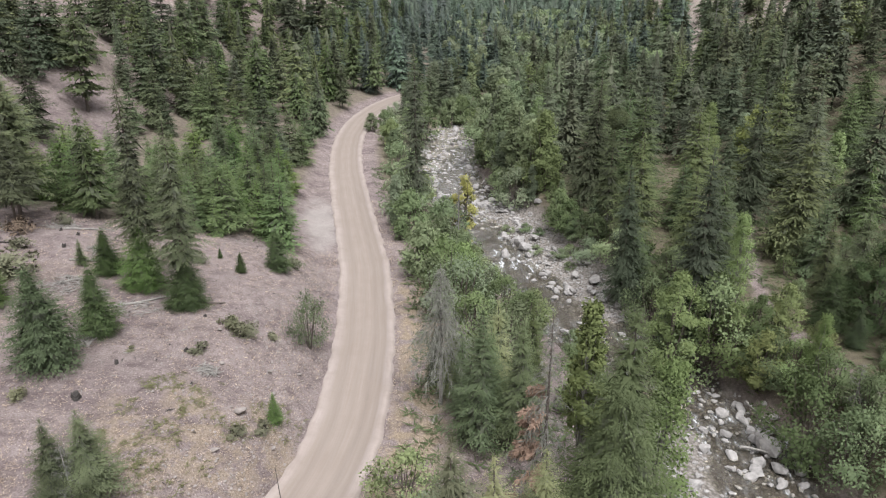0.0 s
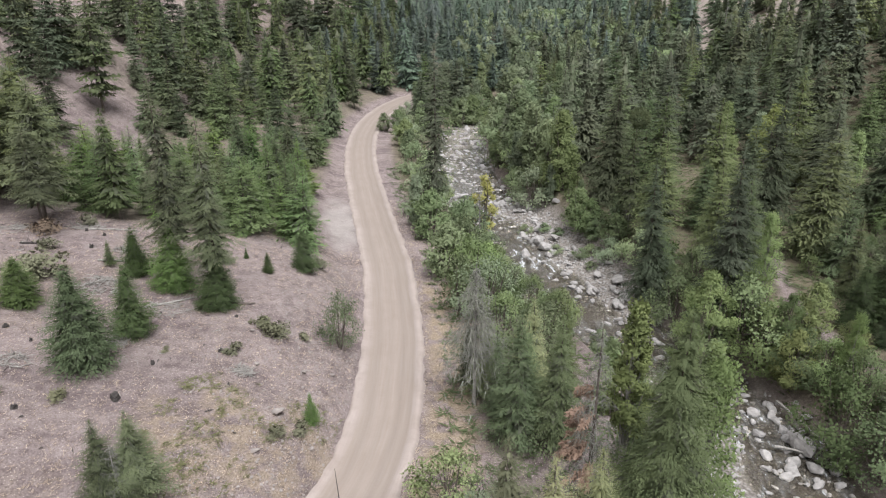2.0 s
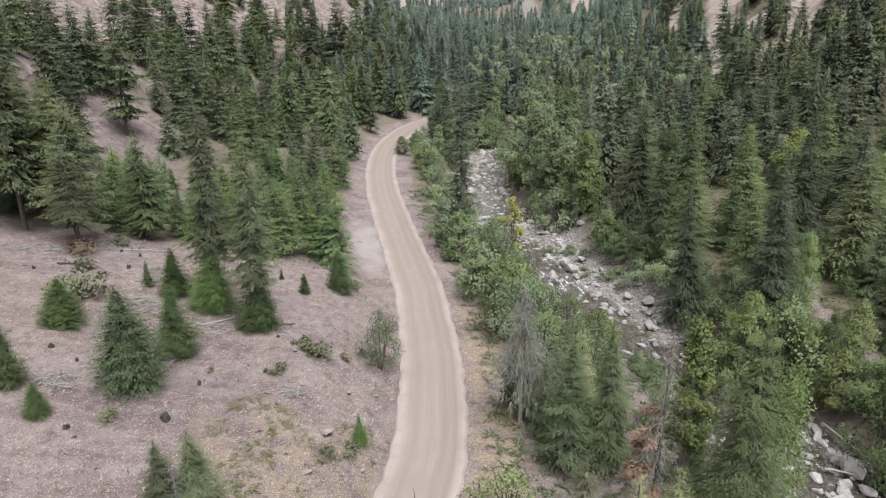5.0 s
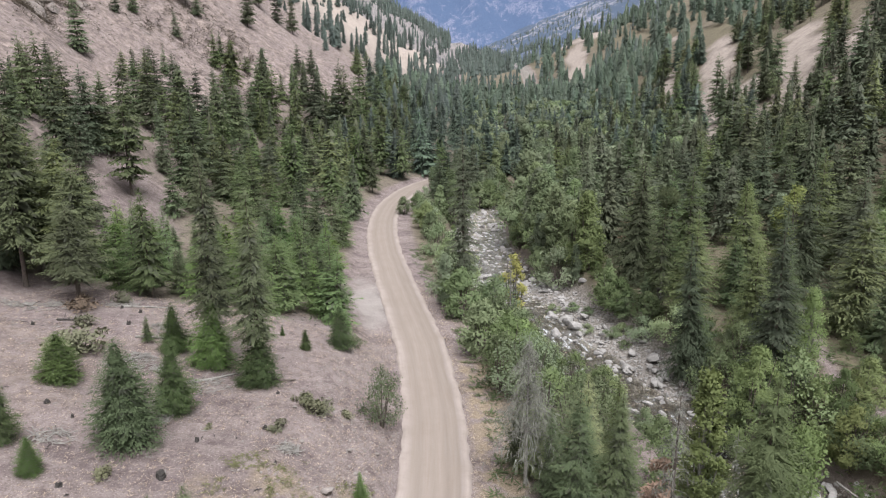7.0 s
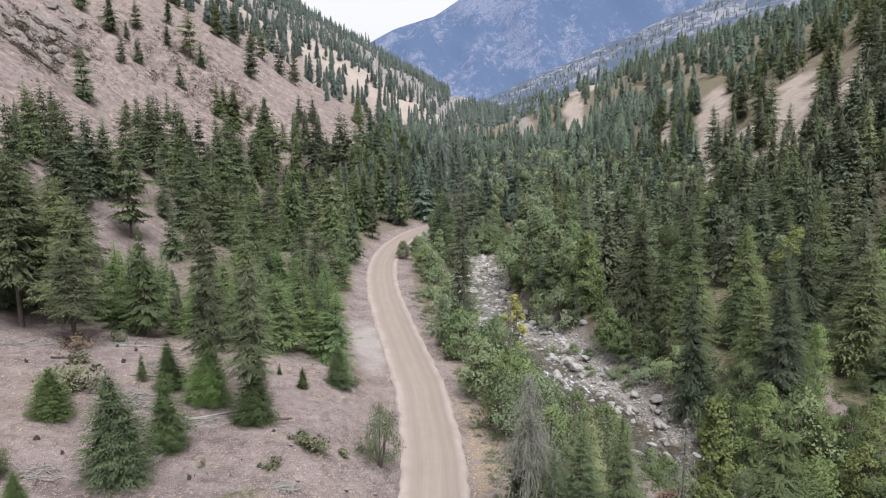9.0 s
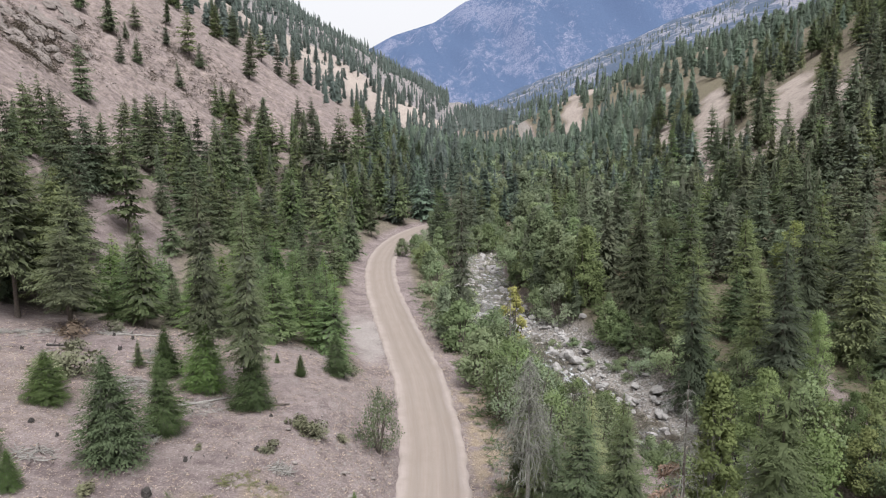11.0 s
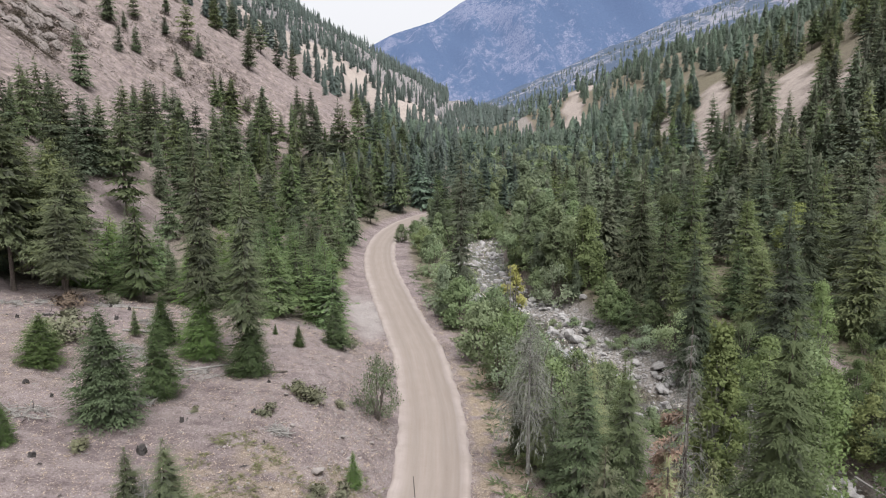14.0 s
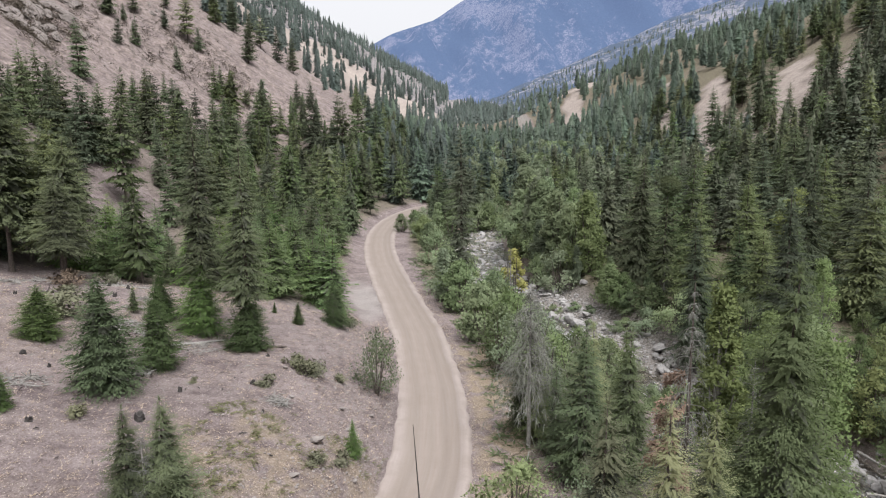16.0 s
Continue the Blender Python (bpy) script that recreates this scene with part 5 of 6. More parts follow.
def tiers(g, levels, sides, wide, power, ragged, clear):
    """Stacked ragged skirts of boughs, each a low cone with a toothed hem."""
    vs, fs, o = [], [], 0
    lean = g.normal(0, 0.015, 2)
    for i in range(levels):
        t = (i + g.uniform(-0.15, 0.15) * (i > 0)) / levels
        z = clear + (1 - clear) * t
        r = wide * (1 - t) ** power * min(1.0, 0.7 + 2.5 * t) * g.uniform(1 - 0.45 * ragged, 1 + 0.45 * ragged) + 0.012
        a = g.uniform(0, 6.28) + np.arange(sides) * 2 * np.pi / sides + g.normal(0, 0.18, sides)
        tooth = np.where(np.arange(sides) % 2 == 0, 1.0, 0.5) * g.uniform(1 - ragged, 1 + ragged, sides)
        ring = np.stack([lean[0] * z + r * tooth * np.cos(a), lean[1] * z + r * tooth * np.sin(a), z - 0.35 * r * tooth + g.normal(0, 0.008, sides)], 1)
        top = np.array([[lean[0] * z, lean[1] * z, min(1.0, z + 1.5 * (1 - clear) / levels)]])
        # every tooth has its own corners, so that each takes its own light
        k = np.arange(sides)
        vs.append(np.stack([ring[k], ring[(k + 1) % sides], np.repeat(top, sides, 0)], 1).reshape(-1, 3))
        fs.append(np.arange(3 * sides).reshape(-1, 3) + o)
        o += 3 * sides
    return np.concatenate(vs), np.concatenate(fs)


def small_conifer(seed, levels, per, lats, wide, power=0.85, ragged=0.3, slim=0.5, clear=0.05):
    """A far tree of unit height: skirts of boughs; the nearer ones also carry single sprays and a thin stem."""
    g = np.random.default_rng(seed)
    if not lats:
        v, f = tiers(g, levels, per, wide, power, ragged, clear)
        return v, f, np.zeros(len(f), int)
    v, f, slot = whorls(g, 1.0, wide, clear, levels, per, lats, 1, power, 0.25, 0.45, 0.05, ragged, slim, g.normal(0, 0.015, 2))
    # core skirts mostly take slot 1, whose darker colour carries the crown's inner shade
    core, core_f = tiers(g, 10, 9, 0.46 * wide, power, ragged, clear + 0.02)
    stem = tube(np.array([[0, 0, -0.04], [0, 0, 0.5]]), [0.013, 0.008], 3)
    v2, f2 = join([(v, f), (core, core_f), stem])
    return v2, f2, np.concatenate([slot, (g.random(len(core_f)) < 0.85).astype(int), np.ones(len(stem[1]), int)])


def forest(name, label, count, x0, x1, y0, y1, lo, hi, models, mat, seed, thick=1.0, gap=2.0):
    """Far woods as one object: nobody could count them."""
    g = np.random.default_rng(seed)
    X, Y = g.uniform(x0, x1, count * 8), g.uniform(y0, y1, count * 8)
    keep = (g.random(len(X)) < woods(X, Y) * thick) & ((np.abs(X - road_x(Y)) > 5) | (Y > 212)) & ((np.abs(X - river_x(Y)) > river_w(Y) + 1.5) | (Y > 300))
    X, Y = X[keep], Y[keep]
    cells, pick = set(), []
    for i in range(len(X)):
        c = (int(X[i] // gap), int(Y[i] // gap))
        if c not in cells:
            cells.add(c)
            pick.append(i)
        if len(pick) >= count:
            break
    if y0 < 200:
        pick = [i for i in pick if free(X[i], Y[i], 1.5)]
    X, Y = X[pick], Y[pick]
    Z = height(X, Y)
    vs, fs, tint, slots, ns, o = [], [], [], [], [], 0
    for i in range(len(X)):
        v, f, sl = models[int(g.integers(len(models)))]
        slots.append(sl)
        a, s, w = g.uniform(0, 6.28), g.uniform(lo, hi), g.uniform(0.8, 1.25)
        c, d = math.cos(a), math.sin(a)
        p = np.stack([(v[:, 0] * c - v[:, 1] * d) * s * w + X[i], (v[:, 0] * d + v[:, 1] * c) * s * w + Y[i], v[:, 2] * s + Z[i]], 1)
        f, n = crown_normals(p, f, (X[i], Y[i]))
        vs.append(p), fs.append(f + o), ns.append(n), tint.append(np.full(len(v), g.random()))
        o += len(v)
    me = mesh_of(name, np.concatenate(vs), np.concatenate(fs), [mat, INNER if mat not in (HAZYLEAF, HAZYFIR) else HAZYLEAF], True, np.concatenate(slots), np.concatenate(ns))
    paint(me, "tint", np.concatenate(tint)[:, None].repeat(3, 1))
    return tagged(new(name, me), label, "woods", kind="stuff")


FAIR = [small_conifer(200 + i, 24, 7, 5, 1.1 * w, p, r, 0.4, c) for i, (w, p, r, c) in enumerate(((0.21, 0.66, 0.3, 0.04), (0.185, 0.58, 0.35, 0.1), (0.235, 0.78, 0.3, 0.03), (0.175, 0.52, 0.4, 0.15), (0.21, 0.5, 0.4, 0.2)))]
PLAIN = [small_conifer(210 + i, 14, 10, 0, w, p, 0.34, 0, c) for i, (w, p, c) in enumerate(((0.19, 0.64, 0.03), (0.155, 0.55, 0.08), (0.215, 0.75, 0.02), (0.14, 0.5, 0.14), (0.175, 0.6, 0.05), (0.2, 0.45, 0.08), (0.17, 0.45, 0.18)))]


def round_crown(seed):
    """A far leafy tree of unit height: loose leaf clumps in an egg-shaped crown."""
    g = np.random.default_rng(seed)
    at = np.concatenate([unit(g.normal(0, 1, (26, 3))) * g.uniform(0.5, 1, (26, 1)) * np.array([0.13, 0.13, 0.11]) + np.array([0.2 * g.normal(), 0.2 * g.normal(), g.uniform(-0.3, 0.36)]) * np.array([0.8, 0.8, 1]) + np.array([0, 0, 0.56]) for _ in range(9)])
    v, f = leaflets(at, unit(at - np.array([0, 0, 0.5])) + g.normal(0, 0.6, at.shape), g.uniform(0.06, 0.11, len(at)), g)
    return v, f, np.zeros(len(f), int)


ROUND = [round_crown(230 + i) for i in range(4)]
TINY = [small_conifer(220 + i, 5, 6, 0, w, 0.75, 0.36, 0, 0.04) for i, w in enumerate((0.18, 0.15, 0.165))]
forest("woods_left", "dark fir woods on the valley's dry side", 150, -150, -16, 150, 330, 8, 18, FAIR, FIR, 31, 1.0, 3.0)
forest("woods_right", "thick fir and spruce woods over the river", 190, 14, 120, 125, 260, 7, 18, FAIR, SPRUCE, 32, 1.0, 7.5)
forest("woods_right_side", "thick fir woods on the steep side over the river", 400, 62, 230, 150, 360, 8, 17, FAIR, PINE, 39, 1.0, 5.8)
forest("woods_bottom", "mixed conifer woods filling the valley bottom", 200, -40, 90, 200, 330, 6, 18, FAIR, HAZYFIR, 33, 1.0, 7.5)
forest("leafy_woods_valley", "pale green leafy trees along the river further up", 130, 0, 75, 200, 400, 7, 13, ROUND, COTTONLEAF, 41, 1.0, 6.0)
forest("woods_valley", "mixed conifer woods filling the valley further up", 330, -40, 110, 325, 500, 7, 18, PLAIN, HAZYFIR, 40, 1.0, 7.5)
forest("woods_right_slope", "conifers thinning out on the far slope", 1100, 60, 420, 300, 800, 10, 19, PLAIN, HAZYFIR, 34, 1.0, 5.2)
forest("woods_left_slope", "scattered firs on the open far slope", 680, -420, 0, 290, 800, 10, 18, PLAIN, HAZYLEAF, 35, 1.6, 5.0)
forest("woods_far_bottom", "distant conifer woods in the valley bottom", 650, -40, 160, 470, 1300, 11, 19, TINY, HAZYLEAF, 36, 1.0, 5.0)
forest("woods_far_left", "sparse distant firs on a tan hillside", 2400, -420, 70, 760, 1250, 10, 18, TINY, HAZYLEAF, 37, 1.0, 6.0)
forest("woods_far_right", "sparse distant firs on a pale hillside", 1300, 80, 900, 780, 2100, 8, 13, TINY, HAZYLEAF, 38, 0.9, 8.0)

# ---- rocks, stumps, dead wood and small growth ----
def part(name, v, f, mat, parent, label="", smooth=False):
    """One mesh under a thing."""
    ob = new(name, mesh_of(name, v, f, [mat], smooth))
    ob.parent = parent
    return tagged(ob, label) if label else ob


def rock(seed, subdiv=2, squash=0.7):
    """A water-worn boulder: a lumpy, flattened ball with a few planed faces."""
    g = np.random.default_rng(seed)
    bm = bmesh.new()
    bmesh.ops.create_icosphere(bm, subdivisions=subdiv, radius=1)
    v = np.array([p.co[:] for p in bm.verts])
    f = np.array([[q.index for q in p.verts] for p in bm.faces])
    bm.free()
    r = np.ones(len(v))
    for _ in range(12):
        n = unit(g.normal(0, 1, 3))
        cut = g.uniform(0.52, 0.8)
        flat = np.minimum(r, cut / np.maximum(v @ n, 1e-3))
        r = 0.95 * flat + 0.05 * r
    for _ in range(4):
        k = g.normal(0, 1.8, 3)
        r = r + 0.04 * np.sin(v @ k + g.uniform(0, 6))
    v = v * r[:, None] * np.array([1.0, g.uniform(0.72, 0.95), squash * g.uniform(0.8, 1.15)])
    return v, f


ROCKS = [mesh_of("boulder", *rock(300 + i), [BOULDER], False) for i in range(12)]
BANK_ROCKS = [mesh_of("bank_boulder", *rock(316 + i, 2, 0.5), [BANKSTONE], False) for i in range(4)]


def boulder(x, y, r, sink=0.3, label="rounded pale grey granite boulder in the river bed", group="river boulders"):
    g = random.Random(int(x * 91 + y * 17))
    me = (BANK_ROCKS if "bank" in group else ROCKS)[g.randrange(4 if "bank" in group else len(ROCKS))]
    ob = new("boulder", me)
    z = max(h(x, y), float(water_z(y)) - 0.25 if abs(x - river_x(y)) < river_w(y) + 1 else -99)
    ob.matrix_basis = Matrix.LocRotScale((x, y, z + r * (0.55 - sink)), Euler((g.uniform(-0.35, 0.35), g.uniform(-0.35, 0.35), g.uniform(0, 6.28))), (r * g.uniform(0.95, 1.3), r * g.uniform(0.85, 1.1), r * g.uniform(0.8, 1.15)))
    return tagged(ob, label, "rock", group)


for x, y, r in ((19.4, 51.8, 0.98), (19.1, 47.2, 0.93), (19.0, 48.6, 0.64), (26.1, 53.4, 0.74), (23.2, 51.0, 0.67), (21.9, 52.1, 0.52), (26.8, 48.2, 0.88), (28.9, 48.6, 1.0),
                (24.8, 48.8, 0.55), (27.6, 49.4, 0.8), (24.2, 54.0, 0.62), (25.2, 54.3, 0.5), (26.9, 56.5, 0.81), (26.4, 55.3, 0.55), (28.5, 56.2, 0.6), (28.6, 53.9, 0.67), (28.4, 52.8, 0.52)):
    boulder(x, y, r, 0.1)
for x, y, r in ((30.2, 53.7, 0.63), (31.3, 55.2, 0.69), (30.0, 46.6, 0.59), (28.4, 47.2, 0.51), (28.3, 46.6, 0.66), (25.7, 60.2, 0.4), (27.0, 58.7, 0.39), (25.4, 58.2, 0.39), (26.0, 57.0, 0.38),
                (25.5, 48.3, 0.39), (30.5, 48.3, 0.8), (21.6, 47.6, 0.42), (20.6, 45.9, 0.74), (19.9, 50.7, 0.43), (19.6, 49.9, 0.38), (27.4, 46.8, 0.39), (28.7, 45.6, 0.31)):
    boulder(x, y, r, 0.1)
boulder(28.9, 51.2, 1.6, 0.0, label="huge grey granite boulder in the river")
boulder(11.8, 99.8, 1.5, 0.1, label="large grey granite boulder on the gravel bar")
boulder(12.3, 97.8, 1.3, 0.1, label="large grey granite boulder on the gravel bar")
for x, y, r in ((9.3, 95.7, 1.08), (20.1, 84.1, 1.28), (14.0, 88.8, 0.8), (12.4, 87.1, 0.5), (14.8, 86.1, 0.64), (9.5, 85.9, 0.6), (14.5, 81.6, 0.69), (15.7, 109.6, 0.79), (10.2, 93.9, 0.61), (16.4, 82.6, 0.63),
                (16.5, 85.4, 0.57), (14.9, 91.3, 0.52), (12.1, 89.1, 0.44), (19.9, 90.5, 0.53), (7.8, 118.9, 0.56), (6.1, 114.5, 0.45), (13.9, 92.5, 0.53)):
    boulder(x, y, r, 0.1)
g6 = random.Random(6)
for _ in range(60):
    y = g6.uniform(44, 64)
    x = g6.choice((g6.gauss(28.5, 1.6), g6.gauss(26.2, 2.0), g6.gauss(19.6, 1.0)))
    boulder(x - 0.35 * max(0.0, y - 56), y, g6.uniform(0.18, 0.5), 0.15)
for _ in range(28):
    y = g6.uniform(77, 106)
    boulder(float(river_x(y)) + g6.uniform(0.0, 0.85) * float(river_w(y)), y, g6.uniform(0.4, 0.95), 0.1)
count = 0
while count < 150:
    y = g6.choice((g6.uniform(40, 75), g6.uniform(75, 125), g6.uniform(110, 180), g6.uniform(110, 180)))
    x = float(river_x(y)) + g6.uniform(-1.05, 1.1) * float(river_w(y))
    if y < 60 and x < 24 or y < 100 and x < float(river_x(y)) + 1 and g6.random() < 0.8:
        continue
    boulder(x, y, g6.uniform(0.3, 0.8) * (1.35 if y > 110 else 1), 0.15)
    count += 1
for x, y, r in ((-16.1, 46.4, 0.62), (-13.2, 44.6, 0.3), (-15.2, 52.8, 0.33), (-18.9, 51.8, 0.32), (-20.4, 56.5, 0.28), (-14.4, 50.3, 0.28), (-13.0, 54.3, 0.25), (-16.8, 42.0, 0.34)):
    boulder(x, y, r, 0.2, label="grey stone lying on the dry bank", group="stones on the bank")


def leafy_tuft(seed, count, wide):
    """A low twiggy bush of unit height: short blades on a flattened dome."""
    g = np.random.default_rng(seed)
    way = unit(g.normal(0, 1, (count, 3)) * np.array([1, 1, 0.6]) + np.array([0, 0, 0.4]))
    at = way * g.uniform(0.15, 0.8, (count, 1)) * np.array([wide, wide, 0.8])
    at[:, 2] = np.maximum(at[:, 2], 0.0)
    size = g.uniform(0.25, 0.5, count)
    return blades(at, way + g.normal(0, 0.4, way.shape), size, size * 0.32, np.full(count, 0.1), g)


def scatter(name, label, category, mat, spots, models, lo, hi, seed, sink=0.0, flat=False):
    """Countless small things as one object."""
    g = np.random.default_rng(seed)
    vs, fs, o = [], [], 0
    Z = height(spots[:, 0], spots[:, 1])
    for (x, y), z in zip(spots, Z):
        v, f = models[int(g.integers(len(models)))]
        a, s = g.uniform(0, 6.28), g.uniform(lo, hi) * g.uniform(0.7, 1.2)
        c, d = math.cos(a), math.sin(a)
        vs.append(np.stack([(v[:, 0] * c - v[:, 1] * d) * s + x, (v[:, 0] * d + v[:, 1] * c) * s + y, v[:, 2] * s + z - sink * s], 1))
        fs.append(f + o)
        o += len(v)
    return tagged(new(name, mesh_of(name, np.concatenate(vs), np.concatenate(fs), [mat], False)), label, category, kind="stuff")


PEBBLES = [rock(330 + i, 1, 0.6) for i in range(5)]
gs = np.random.default_rng(8)
ry = np.concatenate([gs.uniform(40, 70, 700), gs.uniform(74, 126, 2000), gs.uniform(115, 180, 1000)])
ru = np.where(ry < 70, gs.uniform(-1.1, 1.15, len(ry)), np.where(ry < 118, gs.uniform(-0.1, 1.25, len(ry)), gs.uniform(-1.15, 1.2, len(ry))))
spots = np.stack([river_x(ry) + ru * river_w(ry), ry], 1)
under = height(spots[:, 0], spots[:, 1]) < water_z(spots[:, 1]) - 0.02
scatter("river_cobbles", "pale grey river cobbles along the water", "stones", BOULDER, spots[~under], PEBBLES, 0.10, 0.40, 9, -0.12)
uy = gs.uniform(106, 186, 420)
up_spots = np.stack([river_x(uy) + gs.uniform(-1.15, 1.15, 420) * river_w(uy), uy], 1)
scatter("river_rocks", "pale and dark grey rocks breaking the river's riffles", "stones", BOULDER, up_spots, PEBBLES, 0.25, 0.75, 29, -0.35)
scatter("sunken_cobbles", "brown stones under the clear water", "stones", WETSTONE, spots[under], PEBBLES, 0.10, 0.36, 19, 0.0)
by = gs.uniform(30, 82, 1900)
bx = road_x(by) - 3.4 - np.abs(gs.normal(0, 4.0, 1900))
scatter("bank_stones", "small broken stones on the cut bank", "stones", BANKSTONE, np.stack([bx, by], 1), PEBBLES, 0.04, 0.2, 10, -0.1)
ey = gs.uniform(24, 100, 1100)
ex = road_x(ey) + gs.choice((-1, 1), 1100) * (3.25 + np.abs(gs.normal(0, 0.45, 1100)))
scatter("edge_gravel", "loose gravel thrown up along the road's edges", "gravel", BANKSTONE, np.stack([ex, ey], 1), PEBBLES, 0.03, 0.09, 20, -0.3)
hy = gs.uniform(150, 340, 900)
hx = along(hy, *LEFT_FOOT) - np.abs(gs.normal(0, 55, 900)) - 12
scatter("slope_stones", "loose rocks on the open slope", "stones", OUTCROP, np.stack([hx, hy], 1), PEBBLES, 0.15, 0.6, 11, -0.1)

# dusky brush that clothes the rock bands and hollows of the open slope
gq = np.random.default_rng(77)
qx, qy = [], []
for cx, cy, wx, wy, count in ((-119, 199, 4, 5, 130), (-125, 208, 6, 7, 240), (-130, 216, 6, 7, 160), (-122, 217, 5, 6, 90), (-108, 258, 6, 9, 90), (-97, 266, 6, 8, 70), (-88, 258, 6, 8, 110), (-80, 254, 4, 8, 70), (-98, 240, 5, 5, 40), (-121, 240, 5, 6, 60), (-70, 232, 6, 8, 80)):
    qx.append(gq.normal(cx, wx, count)), qy.append(gq.normal(cy, wy, count))
qx, qy = np.concatenate(qx), np.concatenate(qy)
TWIGS = [leafy_tuft(590 + i, 46, 1.0) for i in range(4)]
scatter("hillside_brush", "low dusky brown brush round the rock bands", "brush", DUSKBRUSH, np.stack([qx, qy], 1), TWIGS, 0.9, 2.0, 78, 0.05)

# rock bands on the open slope
def outcrop(seed, runs):
    """A broken rock band: angular half-buried ledges along its line, one body of rock."""
    g = np.random.default_rng(seed)
    pieces = []
    for (x0, y0), (x1, y1), count, spread, big in runs:
        for k in range(count):
            u = g.random()
            x, y = x0 + (x1 - x0) * u + g.normal(0, spread), y0 + (y1 - y0) * u + g.normal(0, spread)
            r = g.uniform(0.3, 0.85) * 0.62 * big
            v, f = rock(int(g.integers(9999)), 2, 0.75)
            v = v + 0.12 * np.sin(v[:, [1, 2, 0]] * 6 + g.uniform(0, 6)) + 0.06 * g.normal(0, 1, v.shape)
            a = math.atan2(y1 - y0, x1 - x0) + g.normal(0, 0.9)
            v = v * np.array([1.7, 1.0, 0.75]) * r
            c, d = math.cos(a), math.sin(a)
            px, py = v[:, 0] * c - v[:, 1] * d + x, v[:, 0] * d + v[:, 1] * c + y
            pieces.append((np.stack([px, py, 1.15 * v[:, 2] + height(px, py) + 0.3 * r], 1), f))
    foot = np.array([runs[0][0][0], runs[0][0][1], h(*runs[0][0])])
    ob = tagged(new("rock_outcrop"), "weathered brown rock band in the open slope", "rock", "rock bands")
    ob.location = foot
    for v, f in pieces:
        part("ledge", v - foot, f, OUTCROP, ob)
    return ob


outcrop(401, [((-138, 207), (-117, 200), 34, 1.4, 4.2), ((-130, 213), (-116, 206), 16, 1.8, 3.4)])
outcrop(402, [((-140, 215), (-121, 218), 22, 1.8, 4.4), ((-138, 226), (-122, 226), 20, 2.0, 4.2)])
outcrop(403, [((-136, 240), (-124, 236), 16, 1.6, 3.8), ((-122, 222), (-114, 220), 8, 1.2, 2.4)])
outcrop(404, [((-82, 238), (-70, 226), 14, 2.5, 1.5), ((-66, 222), (-62, 210), 10, 2.0, 1.3)])
outcrop(405, [((-104, 266), (-114, 270), 10, 2.0, 1.8)])


def tussock(seed, n=5, wide=0.35):
    g = np.random.default_rng(seed)
    a = g.uniform(0, 6.28, n)
    way = np.stack([np.cos(a) * wide * 2, np.sin(a) * wide * 2, np.ones(n)], 1)
    ln = g.uniform(0.6, 1.1, n)
    return blades(np.zeros((n, 3)), way, ln, ln * 0.12, np.full(n, 0.25), g)


TUSSOCKS = [tussock(500 + i, 4, 0.6) for i in range(6)]
ty = gs.uniform(32, 88, 20000)
tx = road_x(ty) - 3.6 - gs.uniform(0, 1, 20000) ** 1.3 * 46
keep = (fbm(tx, ty, 0.35, 2.0) > 0.25) & (gs.random(20000) > woods(tx, ty))
scatter("dry_grass", "straw-coloured dry bunch grass on the bench", "grass", DRYGRASS, np.stack([tx, ty], 1)[keep], TUSSOCKS, 0.12, 0.36, 12)
ty = gs.uniform(26, 110, 4200)
tx = road_x(ty) + 3.4 + gs.uniform(0, 1, 4200) ** 1.5 * 9
scatter("verge_grass", "dry grass and weeds along the road's verge", "grass", DRYGRASS, np.stack([tx, ty], 1), TUSSOCKS, 0.15, 0.45, 13)
WEEDS = [tussock(540 + i, 9, 1.3) for i in range(5)]
ty = gs.uniform(28, 62, 4600)
tx = road_x(ty) - 3.5 - gs.uniform(0, 1, 4600) * 16
keep = (fbm(tx, ty, 0.5, 3.0) > 0.52) & (np.hypot((tx + 17.5) * 0.9, ty - 42) < 6 + 5 * fbm(tx, ty, 0.3, 1.0))
scatter("low_weeds", "low yellow-green weeds on the stony bank", "weeds", SAGEGREEN, np.stack([tx, ty], 1)[keep], WEEDS, 0.3, 0.65, 17)
ty = gs.uniform(130, 420, 5000)
tx = along(ty, *LEFT_FOOT) - 4 - gs.uniform(0, 1, 5000) * 140
scatter("slope_grass", "dry grass and low brush on the open slope", "grass", SAGE, np.stack([tx, ty], 1)[fbm(tx, ty, 0.09, 5.0) > 0.45], TUSSOCKS, 0.4, 1.1, 14)
cx = gs.choice(8, 700)
bx = np.array([-74, -66, -60, -90, -104, -70, -112, -52])[cx] + gs.normal(0, 5, 700)
by = np.array([228, 214, 236, 262, 240, 200, 262, 262])[cx] + gs.normal(0, 8, 700)
scatter("slope_brush", "grey-brown leafless brush on the open slope", "brush", GREYTWIG, np.stack([bx, by], 1), WEEDS, 0.6, 1.7, 18)
ty = gs.uniform(30, 130, 7000)
tx = np.where(gs.random(7000) < 0.3, road_x(ty) + 5 + gs.uniform(0, 1, 7000) * 22, river_x(ty) + river_w(ty) + 1 + gs.uniform(0, 1, 7000) * 45)
keep = np.abs(tx - river_x(ty)) > river_w(ty) + 1
UNDER = [tussock(520 + i, 9, 1.0) for i in range(4)]
scatter("undergrowth", "green undergrowth below the riverside trees", "undergrowth", BROADLEAF, np.stack([tx, ty], 1)[keep], UNDER, 0.6, 1.5, 15)


